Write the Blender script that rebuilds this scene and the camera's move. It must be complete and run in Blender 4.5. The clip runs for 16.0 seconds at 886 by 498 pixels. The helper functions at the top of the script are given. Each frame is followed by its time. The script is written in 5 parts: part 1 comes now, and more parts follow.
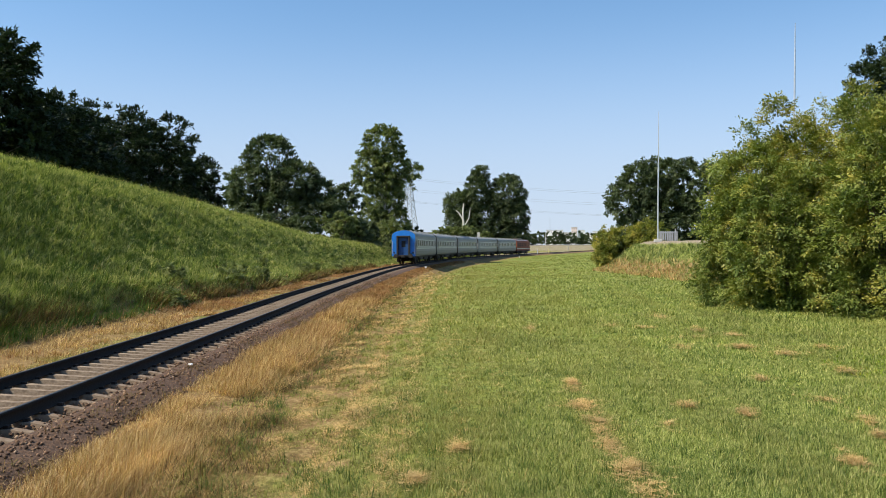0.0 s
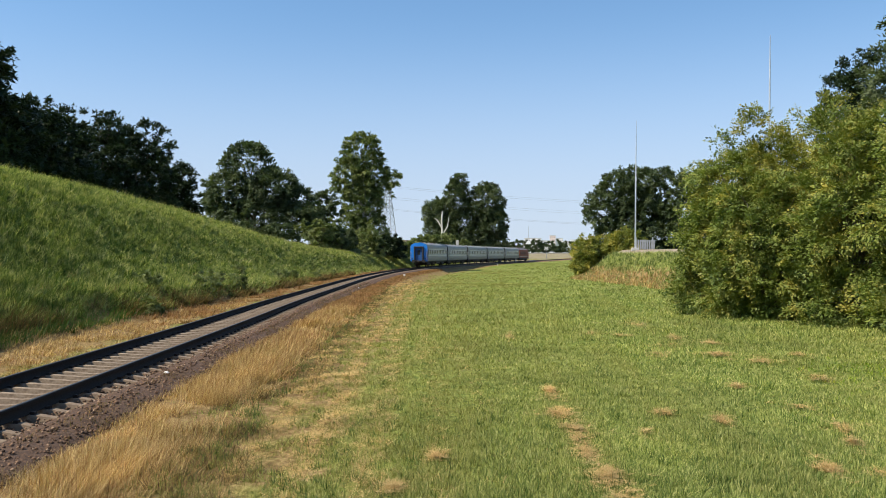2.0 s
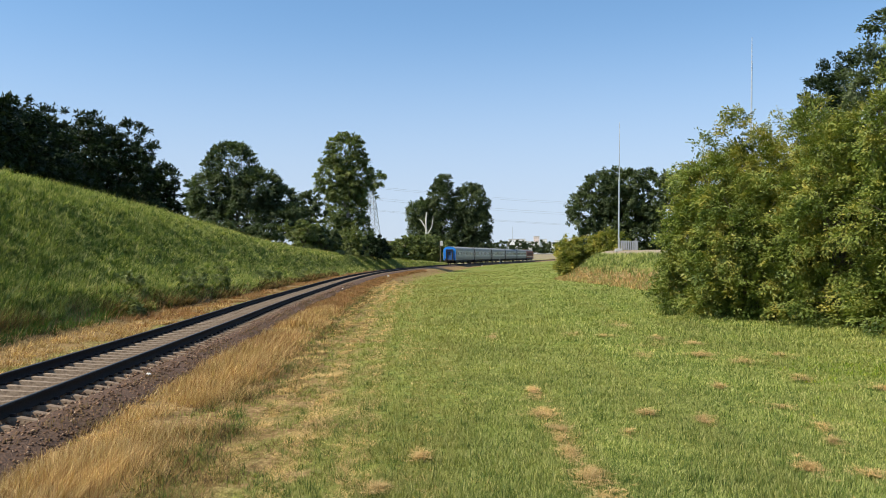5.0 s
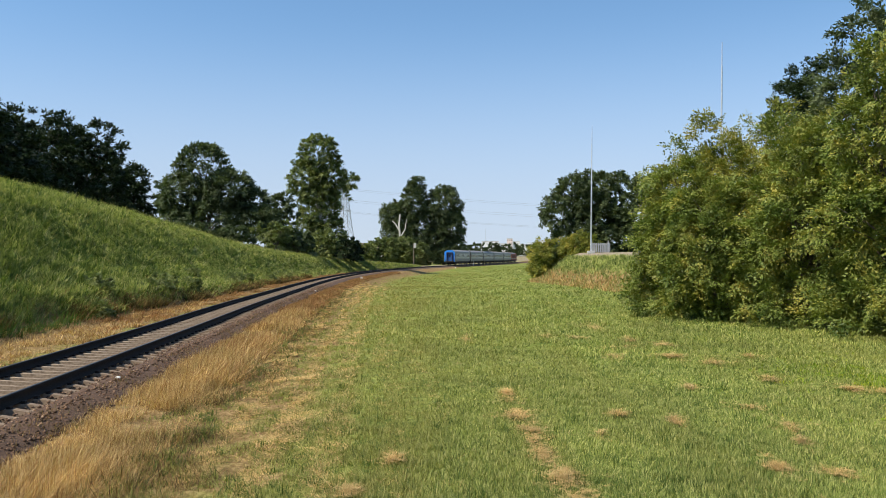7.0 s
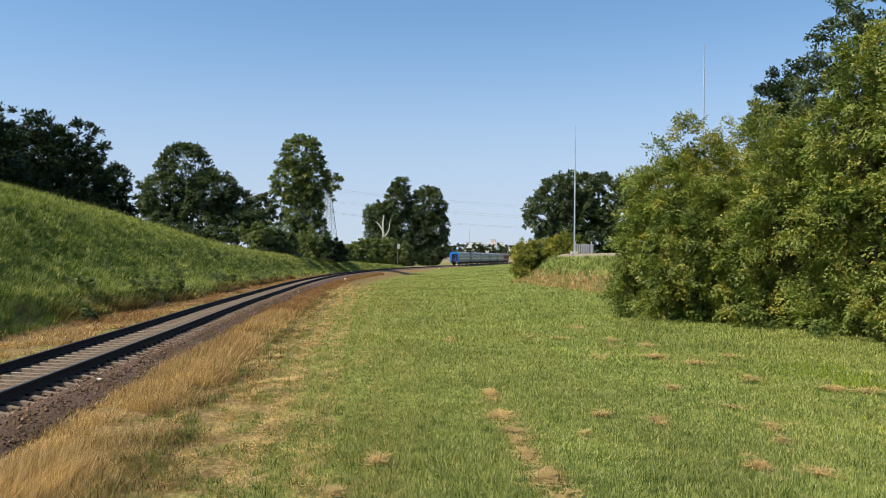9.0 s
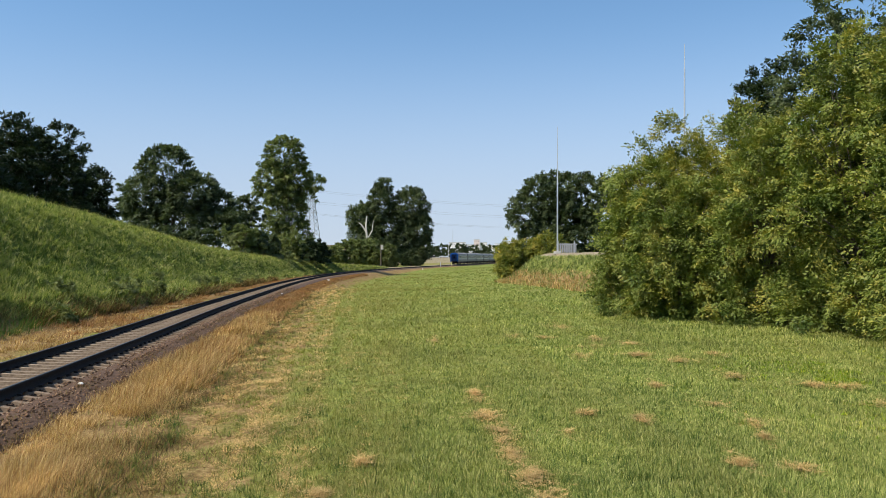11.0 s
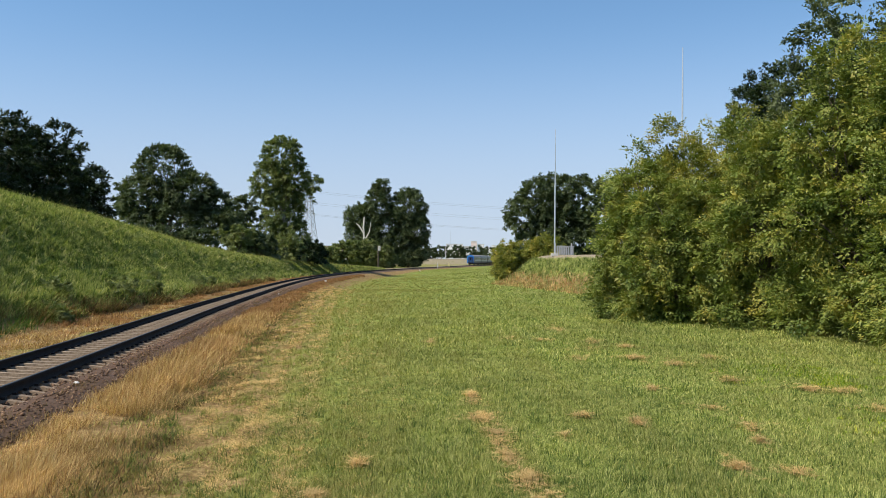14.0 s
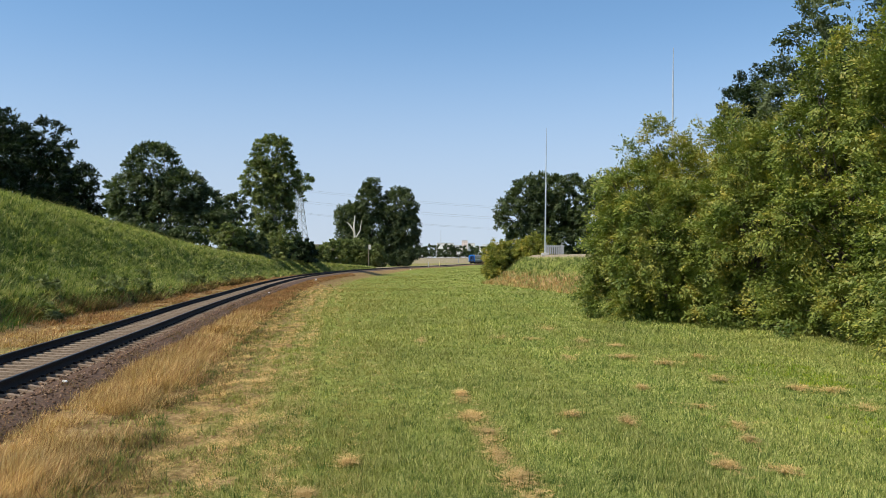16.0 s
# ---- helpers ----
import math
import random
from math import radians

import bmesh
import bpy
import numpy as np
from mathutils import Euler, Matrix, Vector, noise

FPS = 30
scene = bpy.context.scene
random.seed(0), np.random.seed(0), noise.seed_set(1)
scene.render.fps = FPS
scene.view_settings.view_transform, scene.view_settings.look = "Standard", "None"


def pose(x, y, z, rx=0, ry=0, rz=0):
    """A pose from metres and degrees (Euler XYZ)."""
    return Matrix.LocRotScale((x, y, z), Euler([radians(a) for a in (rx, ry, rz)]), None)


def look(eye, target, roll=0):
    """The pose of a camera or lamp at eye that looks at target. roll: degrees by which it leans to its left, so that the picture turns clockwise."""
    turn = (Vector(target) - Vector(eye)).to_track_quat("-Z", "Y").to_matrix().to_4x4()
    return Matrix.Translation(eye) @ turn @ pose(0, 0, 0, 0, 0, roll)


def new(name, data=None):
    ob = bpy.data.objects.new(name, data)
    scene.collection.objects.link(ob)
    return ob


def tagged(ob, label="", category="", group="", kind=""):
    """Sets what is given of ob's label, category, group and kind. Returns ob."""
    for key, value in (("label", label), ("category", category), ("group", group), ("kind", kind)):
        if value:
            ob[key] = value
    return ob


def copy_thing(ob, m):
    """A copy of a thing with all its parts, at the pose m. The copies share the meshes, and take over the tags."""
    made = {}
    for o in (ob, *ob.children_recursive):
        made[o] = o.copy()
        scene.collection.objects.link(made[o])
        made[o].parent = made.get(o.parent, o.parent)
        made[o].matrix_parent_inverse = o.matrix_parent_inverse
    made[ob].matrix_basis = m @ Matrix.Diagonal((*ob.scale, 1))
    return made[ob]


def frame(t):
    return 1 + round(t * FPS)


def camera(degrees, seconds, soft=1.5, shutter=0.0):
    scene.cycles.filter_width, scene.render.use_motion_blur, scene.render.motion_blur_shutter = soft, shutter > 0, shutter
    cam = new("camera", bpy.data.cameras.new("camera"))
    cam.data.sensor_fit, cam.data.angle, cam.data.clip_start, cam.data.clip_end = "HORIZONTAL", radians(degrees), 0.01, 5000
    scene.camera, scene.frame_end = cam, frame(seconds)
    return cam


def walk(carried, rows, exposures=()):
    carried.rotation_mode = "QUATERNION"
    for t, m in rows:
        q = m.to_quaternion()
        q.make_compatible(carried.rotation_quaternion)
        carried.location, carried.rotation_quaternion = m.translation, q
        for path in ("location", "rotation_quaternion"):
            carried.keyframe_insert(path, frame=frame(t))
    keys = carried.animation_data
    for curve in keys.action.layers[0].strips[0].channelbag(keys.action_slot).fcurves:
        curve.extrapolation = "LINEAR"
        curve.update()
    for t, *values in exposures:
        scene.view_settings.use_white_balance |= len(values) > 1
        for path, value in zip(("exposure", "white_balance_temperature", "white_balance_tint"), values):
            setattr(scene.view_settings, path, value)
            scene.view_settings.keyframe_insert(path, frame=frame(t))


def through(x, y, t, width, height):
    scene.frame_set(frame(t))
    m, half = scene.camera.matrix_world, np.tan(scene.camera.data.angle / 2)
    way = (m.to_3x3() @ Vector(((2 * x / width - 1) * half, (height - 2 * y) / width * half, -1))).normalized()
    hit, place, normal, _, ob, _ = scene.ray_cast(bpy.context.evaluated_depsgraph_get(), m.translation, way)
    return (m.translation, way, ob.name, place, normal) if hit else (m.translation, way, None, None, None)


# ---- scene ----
EYE = (0.0, 0.0, 2.55)


def aim(yaw, pitch, roll):
    a, b = radians(yaw), radians(pitch)
    way = Vector((math.sin(a) * math.cos(b), math.cos(a) * math.cos(b), math.sin(b)))
    return look(EYE, Vector(EYE) + way * 100, roll)


# seconds, turn to the right, tilt up, lean: a handheld pan from one spot
PAN = [
    (0, -7.451, -0.143, -0.310), (0.5, -6.890, -0.043, -0.288), (1, -6.381, 0.099, -0.276),
    (1.5, -6.081, 0.216, -0.226), (2, -5.989, 0.388, -0.140), (2.5, -5.955, 0.546, -0.120),
    (3, -5.931, 0.563, -0.142), (3.5, -5.842, 0.491, -0.113), (4, -5.619, 0.459, -0.107),
    (6.5, -3.505, 0.461, -0.122), (7, -3.077, 0.582, -0.090), (7.5, -2.793, 0.669, -0.058),
    (8, -2.487, 0.669, -0.049), (8.5, -2.203, 0.661, -0.042), (9, -1.965, 0.638, -0.090),
    (11.5, -0.717, 0.675, -0.573), (12, -0.699, 0.706, -0.563), (12.5, -0.691, 0.762, -0.533),
    (13, -0.674, 0.814, -0.432), (13.5, -0.686, 0.815, -0.239), (14, -0.641, 0.762, -0.152),
    (14.5, -0.544, 0.724, -0.023), (15, -0.365, 0.793, 0.067), (15.5, -0.138, 0.726, 0.044),
    (16, 0.000, 0.697, 0.000),
]
cam = camera(55.84, 16.0, soft=0.6)
walk(cam, [(t, aim(y, p, r)) for t, y, p, r in PAN], [(0, 0.47), (5, 0.46), (9, 0.37), (16, 0.35)])

# ---- light ----
SUN_TURN, SUN_HEIGHT = -117.0, 49.0   # degrees from the y axis towards x, and above the ground
world = bpy.data.worlds.new("sky")
scene.world = world
world.use_nodes = True
wn = world.node_tree
sky = wn.nodes.new("ShaderNodeTexSky")
sky.sky_type = "NISHITA"
sky.sun_disc = False
sky.sun_elevation, sky.sun_rotation = radians(SUN_HEIGHT), radians(SUN_TURN)
sky.altitude, sky.air_density, sky.dust_density, sky.ozone_density = 100, 1.0, 0.5, 1.2
wn.nodes["Background"].inputs["Strength"].default_value = 0.122
# the haze band lies a little below the skyline
wc, wm, wt = wn.nodes.new("ShaderNodeTexCoord"), wn.nodes.new("ShaderNodeMapping"), wn.nodes.new("ShaderNodeMix")
wm.inputs["Location"].default_value = (0, 0, 0.07)
wt.data_type, wt.blend_type = "RGBA", "MULTIPLY"
wt.inputs["Factor"].default_value = 1.0
wt.inputs["B"].default_value = (0.84, 1.04, 1.12, 1)
wn.links.new(wc.outputs["Generated"], wm.inputs["Vector"])
wn.links.new(wm.outputs["Vector"], sky.inputs["Vector"])
wn.links.new(sky.outputs["Color"], wt.inputs["A"])
# pale summer haze low over the horizon
wz, wr, wh = wn.nodes.new("ShaderNodeSeparateXYZ"), wn.nodes.new("ShaderNodeMapRange"), wn.nodes.new("ShaderNodeMix")
wr.interpolation_type = "SMOOTHSTEP"
for name, value in (("From Min", -0.02), ("From Max", 0.3), ("To Min", 0.85), ("To Max", 0.0)):
    wr.inputs[name].default_value = value
wh.data_type = "RGBA"
wh.inputs["B"].default_value = (3.7, 4.0, 4.75, 1)
wn.links.new(wc.outputs["Generated"], wz.inputs["Vector"])
wn.links.new(wz.outputs["Z"], wr.inputs["Value"])
wn.links.new(wr.outputs["Result"], wh.inputs["Factor"])
wn.links.new(wt.outputs["Result"], wh.inputs["A"])
wn.links.new(wh.outputs["Result"], wn.nodes["Background"].inputs["Color"])
sun = new("sun", bpy.data.lights.new("sun", "SUN"))
sun.data.energy, sun.data.angle, sun.data.color = 5.0, radians(0.5), (1.0, 0.91, 0.75)
sa, sh = radians(SUN_TURN), radians(SUN_HEIGHT)
sun.matrix_world = look((math.sin(sa) * math.cos(sh) * 50, math.cos(sa) * math.cos(sh) * 50, math.sin(sh) * 50), (0, 0, 0))

# ---- materials ----


def material(name, rough=0.8, metal=0.0):
    m = bpy.data.materials.new(name)
    m.use_nodes = True
    b = m.node_tree.nodes["Principled BSDF"]
    b.inputs["Roughness"].default_value, b.inputs["Metallic"].default_value = rough, metal
    return m, m.node_tree, b


def node(nt, kind, **values):
    n = nt.nodes.new(kind)
    for k, v in values.items():
        n.inputs[k].default_value = v
    return n


def ramp(nt, fac, stops):
    n = nt.nodes.new("ShaderNodeValToRGB")
    e = n.color_ramp.elements
    while len(e) < len(stops):
        e.new(0.5)
    for el, (p, c) in zip(e, stops):
        el.position, el.color = p, (*c, 1)
    nt.links.new(fac, n.inputs["Fac"])
    return n.outputs["Color"]


def blend(nt, fac, a, b, mode="MIX"):
    n = nt.nodes.new("ShaderNodeMix")
    n.data_type, n.blend_type = "RGBA", mode
    for sock, v in ((n.inputs["Factor"], fac), (n.inputs["A"], a), (n.inputs["B"], b)):
        if isinstance(v, bpy.types.NodeSocket):
            nt.links.new(v, sock)
        elif isinstance(v, (int, float)):
            sock.default_value = v
        else:
            sock.default_value = (*v, 1)
    return n.outputs["Result"]


def noise_of(nt, scale, detail=4.0, rough=0.6, coords="Object"):
    tc = nt.nodes.new("ShaderNodeTexCoord")
    n = node(nt, "ShaderNodeTexNoise", Scale=scale, Detail=detail, Roughness=rough)
    nt.links.new(tc.outputs[coords], n.inputs["Vector"])
    return n.outputs["Fac"]


def bumped(nt, b, height, strength=0.4, distance=0.02):
    n = node(nt, "ShaderNodeBump", Strength=strength, Distance=distance)
    nt.links.new(height, n.inputs["Height"])
    nt.links.new(n.outputs["Normal"], b.inputs["Normal"])


def speckled(name, dark, light, scale=20.0, rough=0.8, metal=0.0, bump=0.3, wear=None, distance=0.02):
    """Paint, stone, metal or wood: two scales of noise between two tones, with an optional tone of wear."""
    m, nt, b = material(name, rough, metal)
    fine, broad = noise_of(nt, scale), noise_of(nt, scale * 0.13, 3.0)
    c = ramp(nt, fine, [(0.3, dark), (0.7, light)])
    mid = [(x + y) / 2 for x, y in zip(dark, light)]
    c = blend(nt, ramp(nt, broad, [(0.35, (0, 0, 0)), (0.7, (0.6, 0.6, 0.6))]), c, wear or [v * 0.8 for v in mid])
    nt.links.new(c, b.inputs["Base Color"])
    bumped(nt, b, fine, bump, distance)
    return m


def foliage(name, tones, patch=0.35, rough=0.55, through=0.3, streak=None, clumped=0.0):
    """Leaves or blades: each island takes its own tone, and broad patches shift it."""
    m, nt, b = material(name, rough)
    geo = nt.nodes.new("ShaderNodeNewGeometry")
    n = len(tones)
    pick = geo.outputs["Random Per Island"]
    if clumped:   # whole sprays take one tone, single leaves vary little
        near = node(nt, "ShaderNodeMapRange")
        for key, value in (("From Min", 0.32), ("From Max", 0.68), ("To Min", -0.1), ("To Max", 0.8)):
            near.inputs[key].default_value = value
        near.clamp = False
        nt.links.new(noise_of(nt, clumped, 2.0), near.inputs["Value"])
        add = node(nt, "ShaderNodeMath")
        add.operation = "MULTIPLY_ADD"
        nt.links.new(pick, add.inputs[0])
        add.inputs[1].default_value = 0.38
        nt.links.new(near.outputs["Result"], add.inputs[2])
        pick = add.outputs[0]
    c = ramp(nt, pick, [(i / (n - 1), t) for i, t in enumerate(tones)])
    broad = noise_of(nt, patch, 3.0)
    c = blend(nt, 0.85, c, ramp(nt, broad, [(0.3, (0.62, 0.66, 0.62)), (0.7, (1.25, 1.2, 1.05))]), "MULTIPLY")
    if streak:   # bands left by the mower, running away from the camera's stand
        tc = nt.nodes.new("ShaderNodeTexCoord")
        mp = nt.nodes.new("ShaderNodeMapping")
        mp.inputs["Scale"].default_value = (0.55, 0.035, 1)
        nz = node(nt, "ShaderNodeTexNoise", Scale=1.0, Detail=4.0, Roughness=0.65)
        nt.links.new(tc.outputs["Object"], mp.inputs["Vector"])
        nt.links.new(mp.outputs["Vector"], nz.inputs["Vector"])
        sx = nt.nodes.new("ShaderNodeSeparateXYZ")
        mr = nt.nodes.new("ShaderNodeMapRange")
        for name, value in (("From Min", 3.0), ("From Max", -9.0), ("To Min", 0.0), ("To Max", 0.6)):
            mr.inputs[name].default_value = value
        nt.links.new(tc.outputs["Object"], sx.inputs["Vector"])
        nt.links.new(sx.outputs["X"], mr.inputs["Value"])
        c = blend(nt, mr.outputs["Result"], c, [v * 1.15 for v in streak])   # drier towards the line
        c = blend(nt, ramp(nt, nz.outputs["Fac"], [(0.42, (0, 0, 0)), (0.68, (0.45, 0.45, 0.45))]), c, streak)
    nt.links.new(c, b.inputs["Base Color"])
    b.inputs["Specular IOR Level"].default_value = 0.2 if rough < 0.5 else 0.13
    tr = nt.nodes.new("ShaderNodeBsdfTranslucent")
    nt.links.new(blend(nt, 1.0, c, (1.0, 1.15, 0.5), "MULTIPLY"), tr.inputs["Color"])
    mix = nt.nodes.new("ShaderNodeMixShader")
    mix.inputs["Fac"].default_value = through
    nt.links.new(b.outputs[0], mix.inputs[1])
    nt.links.new(tr.outputs[0], mix.inputs[2])
    nt.links.new(mix.outputs[0], nt.nodes["Material Output"].inputs["Surface"])
    return m


def ground_material():
    """Soil under grass: the zones say where straw, bare gravel or lush growth covers it."""
    m, nt, b = material("ground", 1.0)
    b.inputs["Specular IOR Level"].default_value = 0.05
    at = nt.nodes.new("ShaderNodeVertexColor")
    at.layer_name = "zone"
    sep = nt.nodes.new("ShaderNodeSeparateColor")
    nt.links.new(at.outputs["Color"], sep.inputs["Color"])
    fine, mid, broad = noise_of(nt, 9.0, 6.0, 0.7), noise_of(nt, 0.9, 5.0), noise_of(nt, 0.09, 4.0)
    green = ramp(nt, fine, [(0.35, (0.046, 0.072, 0.014)), (0.5, (0.155, 0.198, 0.042)), (0.65, (0.285, 0.31, 0.085))])
    tufts = noise_of(nt, 2.4, 5.0, 0.75)
    green = blend(nt, 1.0, green, ramp(nt, tufts, [(0.4, (0.55, 0.62, 0.5)), (0.5, (1.05, 1.05, 1)), (0.62, (1.25, 1.15, 1.15))]), "MULTIPLY")
    green = blend(nt, ramp(nt, broad, [(0.4, (0, 0, 0)), (0.7, (0.55, 0.55, 0.55))]), green, (0.24, 0.215, 0.08))
    straw = ramp(nt, fine, [(0.3, (0.08, 0.05, 0.022)), (0.5, (0.22, 0.145, 0.065)), (0.7, (0.42, 0.31, 0.15))])
    bare = ramp(nt, fine, [(0.25, (0.13, 0.105, 0.075)), (0.7, (0.36, 0.3, 0.22))])
    lush = ramp(nt, fine, [(0.25, (0.045, 0.07, 0.014)), (0.7, (0.16, 0.2, 0.045))])
    ragged = node(nt, "ShaderNodeMath")
    ragged.operation = "MULTIPLY_ADD"
    nt.links.new(mid, ragged.inputs[0])
    ragged.inputs[1].default_value = 1.2
    ragged.inputs[2].default_value = -0.6

    def edge(channel):
        a = node(nt, "ShaderNodeMath")
        nt.links.new(channel, a.inputs[0])
        nt.links.new(ragged.outputs[0], a.inputs[1])
        return ramp(nt, a.outputs[0], [(0.3, (0, 0, 0)), (0.7, (1, 1, 1))])
    c = blend(nt, edge(sep.outputs["Blue"]), green, lush)
    c = blend(nt, edge(sep.outputs["Red"]), c, straw)
    c = blend(nt, edge(sep.outputs["Green"]), c, bare)
    nt.links.new(c, b.inputs["Base Color"])
    bumped(nt, b, fine, 0.7, 0.05)
    return m


M_GROUND = ground_material()
M_MOWN = foliage("mown_grass", [(0.06, 0.105, 0.026), (0.19, 0.248, 0.064), (0.335, 0.39, 0.118), (0.64, 0.6, 0.27)], 0.25, 0.6, 0.3, (0.27, 0.225, 0.075))
M_TALL = foliage("tall_grass", [(0.045, 0.075, 0.025), (0.15, 0.195, 0.062), (0.31, 0.345, 0.13), (0.58, 0.52, 0.29)], 0.4, 0.55, 0.4, clumped=2.6)
M_COARSE = foliage("coarse_grass", [(0.035, 0.075, 0.016), (0.075, 0.13, 0.028), (0.13, 0.18, 0.04)], 0.8, 0.55, 0.25)
M_SEED = foliage("seed_heads", [(0.14, 0.17, 0.04), (0.3, 0.29, 0.1), (0.48, 0.42, 0.2)], 0.5, 0.7, 0.3)
M_DRY = foliage("dry_grass", [(0.19, 0.09, 0.038), (0.42, 0.25, 0.105), (0.76, 0.56, 0.3), (0.29, 0.175, 0.07)], 0.9, 0.7, 0.22)
M_RUST = foliage("rusty_grass", [(0.15, 0.06, 0.028), (0.28, 0.135, 0.065), (0.45, 0.27, 0.14), (0.24, 0.16, 0.06)], 0.5, 0.7, 0.2)
M_HAY = foliage("hay", [(0.36, 0.22, 0.085), (0.54, 0.37, 0.16), (0.7, 0.52, 0.27)], 1.0, 0.75, 0.15)
M_CLOVER = foliage("clover", [(0.12, 0.21, 0.02), (0.24, 0.34, 0.03), (0.42, 0.42, 0.05)], 0.6, 0.5, 0.3)
# leaf tones lowered to carry the backlit embankment trees' shade in the colour
M_LEAF_OAK = foliage("shade_dark_leaves", [(0.01, 0.021, 0.009), (0.022, 0.038, 0.016), (0.052, 0.073, 0.03)], 0.2, 0.5, 0.1, clumped=0.6)
M_LEAF_POPLAR = foliage("poplar_leaves", [(0.07, 0.1, 0.036), (0.165, 0.2, 0.075), (0.29, 0.31, 0.13)], 0.2, 0.45, 0.28, clumped=0.6)
M_LEAF_WILLOW = foliage("maple_leaves", [(0.036, 0.057, 0.028), (0.085, 0.112, 0.056), (0.16, 0.19, 0.1)], 0.15, 0.45, 0.25, clumped=0.5)
M_LEAF_BUSH = foliage("shrub_leaves", [(0.06, 0.096, 0.02), (0.14, 0.185, 0.04), (0.225, 0.262, 0.064), (0.38, 0.34, 0.08)], 0.35, 0.45, 0.24, clumped=1.1)
M_LEAF_GOLD = foliage("yellowing_leaves", [(0.1, 0.135, 0.03), (0.225, 0.245, 0.054), (0.45, 0.38, 0.085)], 0.5, 0.45, 0.26, clumped=1.2)
M_LEAF_FAR = foliage("far_leaves", [(0.05, 0.075, 0.035), (0.085, 0.11, 0.055)], 0.05, 0.6, 0.2)
# dead brown stems, tones lowered for the shade in the verge's hollows
M_UNDERGROWTH = foliage("shade_dark_dead_growth", [(0.035, 0.024, 0.01), (0.09, 0.058, 0.024), (0.28, 0.17, 0.07), (0.08, 0.1, 0.025)], 0.8, 0.7, 0.15)
M_BARK = speckled("bark", (0.07, 0.055, 0.04), (0.17, 0.14, 0.11), 14, 0.95, bump=0.8)
M_PALE_BARK = speckled("pale_bark", (0.38, 0.36, 0.32), (0.62, 0.59, 0.54), 5, 0.9, bump=0.5)
# near-black steel: the shade on the rails' near side is in the base tones
M_RAIL = speckled("shade_dark_rail_steel", (0.008, 0.0055, 0.004), (0.022, 0.014, 0.01), 30, 0.95, 0.0)
M_RAILHEAD = speckled("polished_railhead", (0.1, 0.085, 0.075), (0.2, 0.18, 0.16), 12, 0.45, 0.9, 0.1)
M_SLEEPER = speckled("weathered_concrete", (0.13, 0.09, 0.06), (0.34, 0.26, 0.18), 11, 0.9, bump=0.7, wear=(0.17, 0.115, 0.075))
M_BALLAST = speckled("ballast", (0.035, 0.018, 0.01), (0.15, 0.082, 0.045), 16, 0.95, bump=1.0, wear=(0.09, 0.05, 0.03), distance=0.05)
M_BLUE = speckled("blue_paint", (0.012, 0.17, 0.6), (0.02, 0.22, 0.7), 3, 0.35, bump=0.05)
# deeper copy of the end wall's blue, painting in the gangway recess's shade
M_DEEPBLUE = speckled("recess_shade_blue_paint", (0.01, 0.06, 0.2), (0.016, 0.085, 0.26), 3, 0.5, bump=0.05)
M_SIDE = speckled("grey_paint", (0.14, 0.143, 0.148), (0.19, 0.192, 0.196), 3, 0.4, bump=0.05)
M_SKIRT = speckled("dusty_grey_paint", (0.11, 0.11, 0.112), (0.145, 0.144, 0.144), 3, 0.45, bump=0.05)
M_STRIPE = speckled("cream_stripe", (0.5, 0.5, 0.46), (0.6, 0.6, 0.54), 3, 0.4, bump=0.02)
M_ROOF = speckled("coach_roof_paint", (0.2, 0.21, 0.21), (0.3, 0.3, 0.29), 2, 0.6, bump=0.1)
M_UNDER = speckled("running_gear", (0.012, 0.012, 0.012), (0.05, 0.045, 0.04), 8, 0.8, 0.2)
M_RUBBER = speckled("gangway_rubber", (0.01, 0.01, 0.011), (0.025, 0.025, 0.027), 8, 0.8)
M_ORANGE = speckled("rust_red_loco_paint", (0.21, 0.048, 0.02), (0.3, 0.078, 0.034), 3, 0.75, bump=0.05)
M_LOCOROOF = speckled("loco_roof_grey", (0.16, 0.12, 0.11), (0.24, 0.18, 0.17), 3, 0.5, bump=0.05)
M_STEEL = speckled("galvanised_steel", (0.5, 0.51, 0.52), (0.68, 0.69, 0.7), 6, 0.4, 0.6, 0.1)
M_PYLON = speckled("pylon_steel", (0.32, 0.33, 0.34), (0.42, 0.43, 0.44), 3, 0.6, 0.3, 0.1)
M_WIRE = speckled("wire", (0.3, 0.31, 0.33), (0.36, 0.37, 0.39), 3, 0.6, 0.3, 0.0)
M_WHITE = speckled("white_paint", (0.68, 0.67, 0.64), (0.82, 0.81, 0.78), 4, 0.6, bump=0.1)
M_YELLOW = speckled("yellow_paint", (0.62, 0.55, 0.2), (0.75, 0.68, 0.3), 4, 0.6, bump=0.1)
M_CONCRETE = speckled("concrete", (0.42, 0.41, 0.39), (0.6, 0.58, 0.55), 3, 0.9, bump=0.2)
M_PANEL = speckled("panel_facade", (0.68, 0.68, 0.67), (0.82, 0.82, 0.82), 0.3, 0.85, bump=0.1)
M_PINK = speckled("pinkish_facade", (0.6, 0.5, 0.47), (0.72, 0.61, 0.57), 0.3, 0.85, bump=0.1)
M_ASPHALT = speckled("asphalt", (0.13, 0.125, 0.12), (0.22, 0.21, 0.2), 4, 0.9)
M_SIGNFACE = speckled("faded_sign", (0.5, 0.48, 0.44), (0.66, 0.63, 0.57), 5, 0.6)
M_WOOD = speckled("weathered_wood", (0.09, 0.07, 0.05), (0.2, 0.16, 0.12), 10, 0.9, bump=0.5)
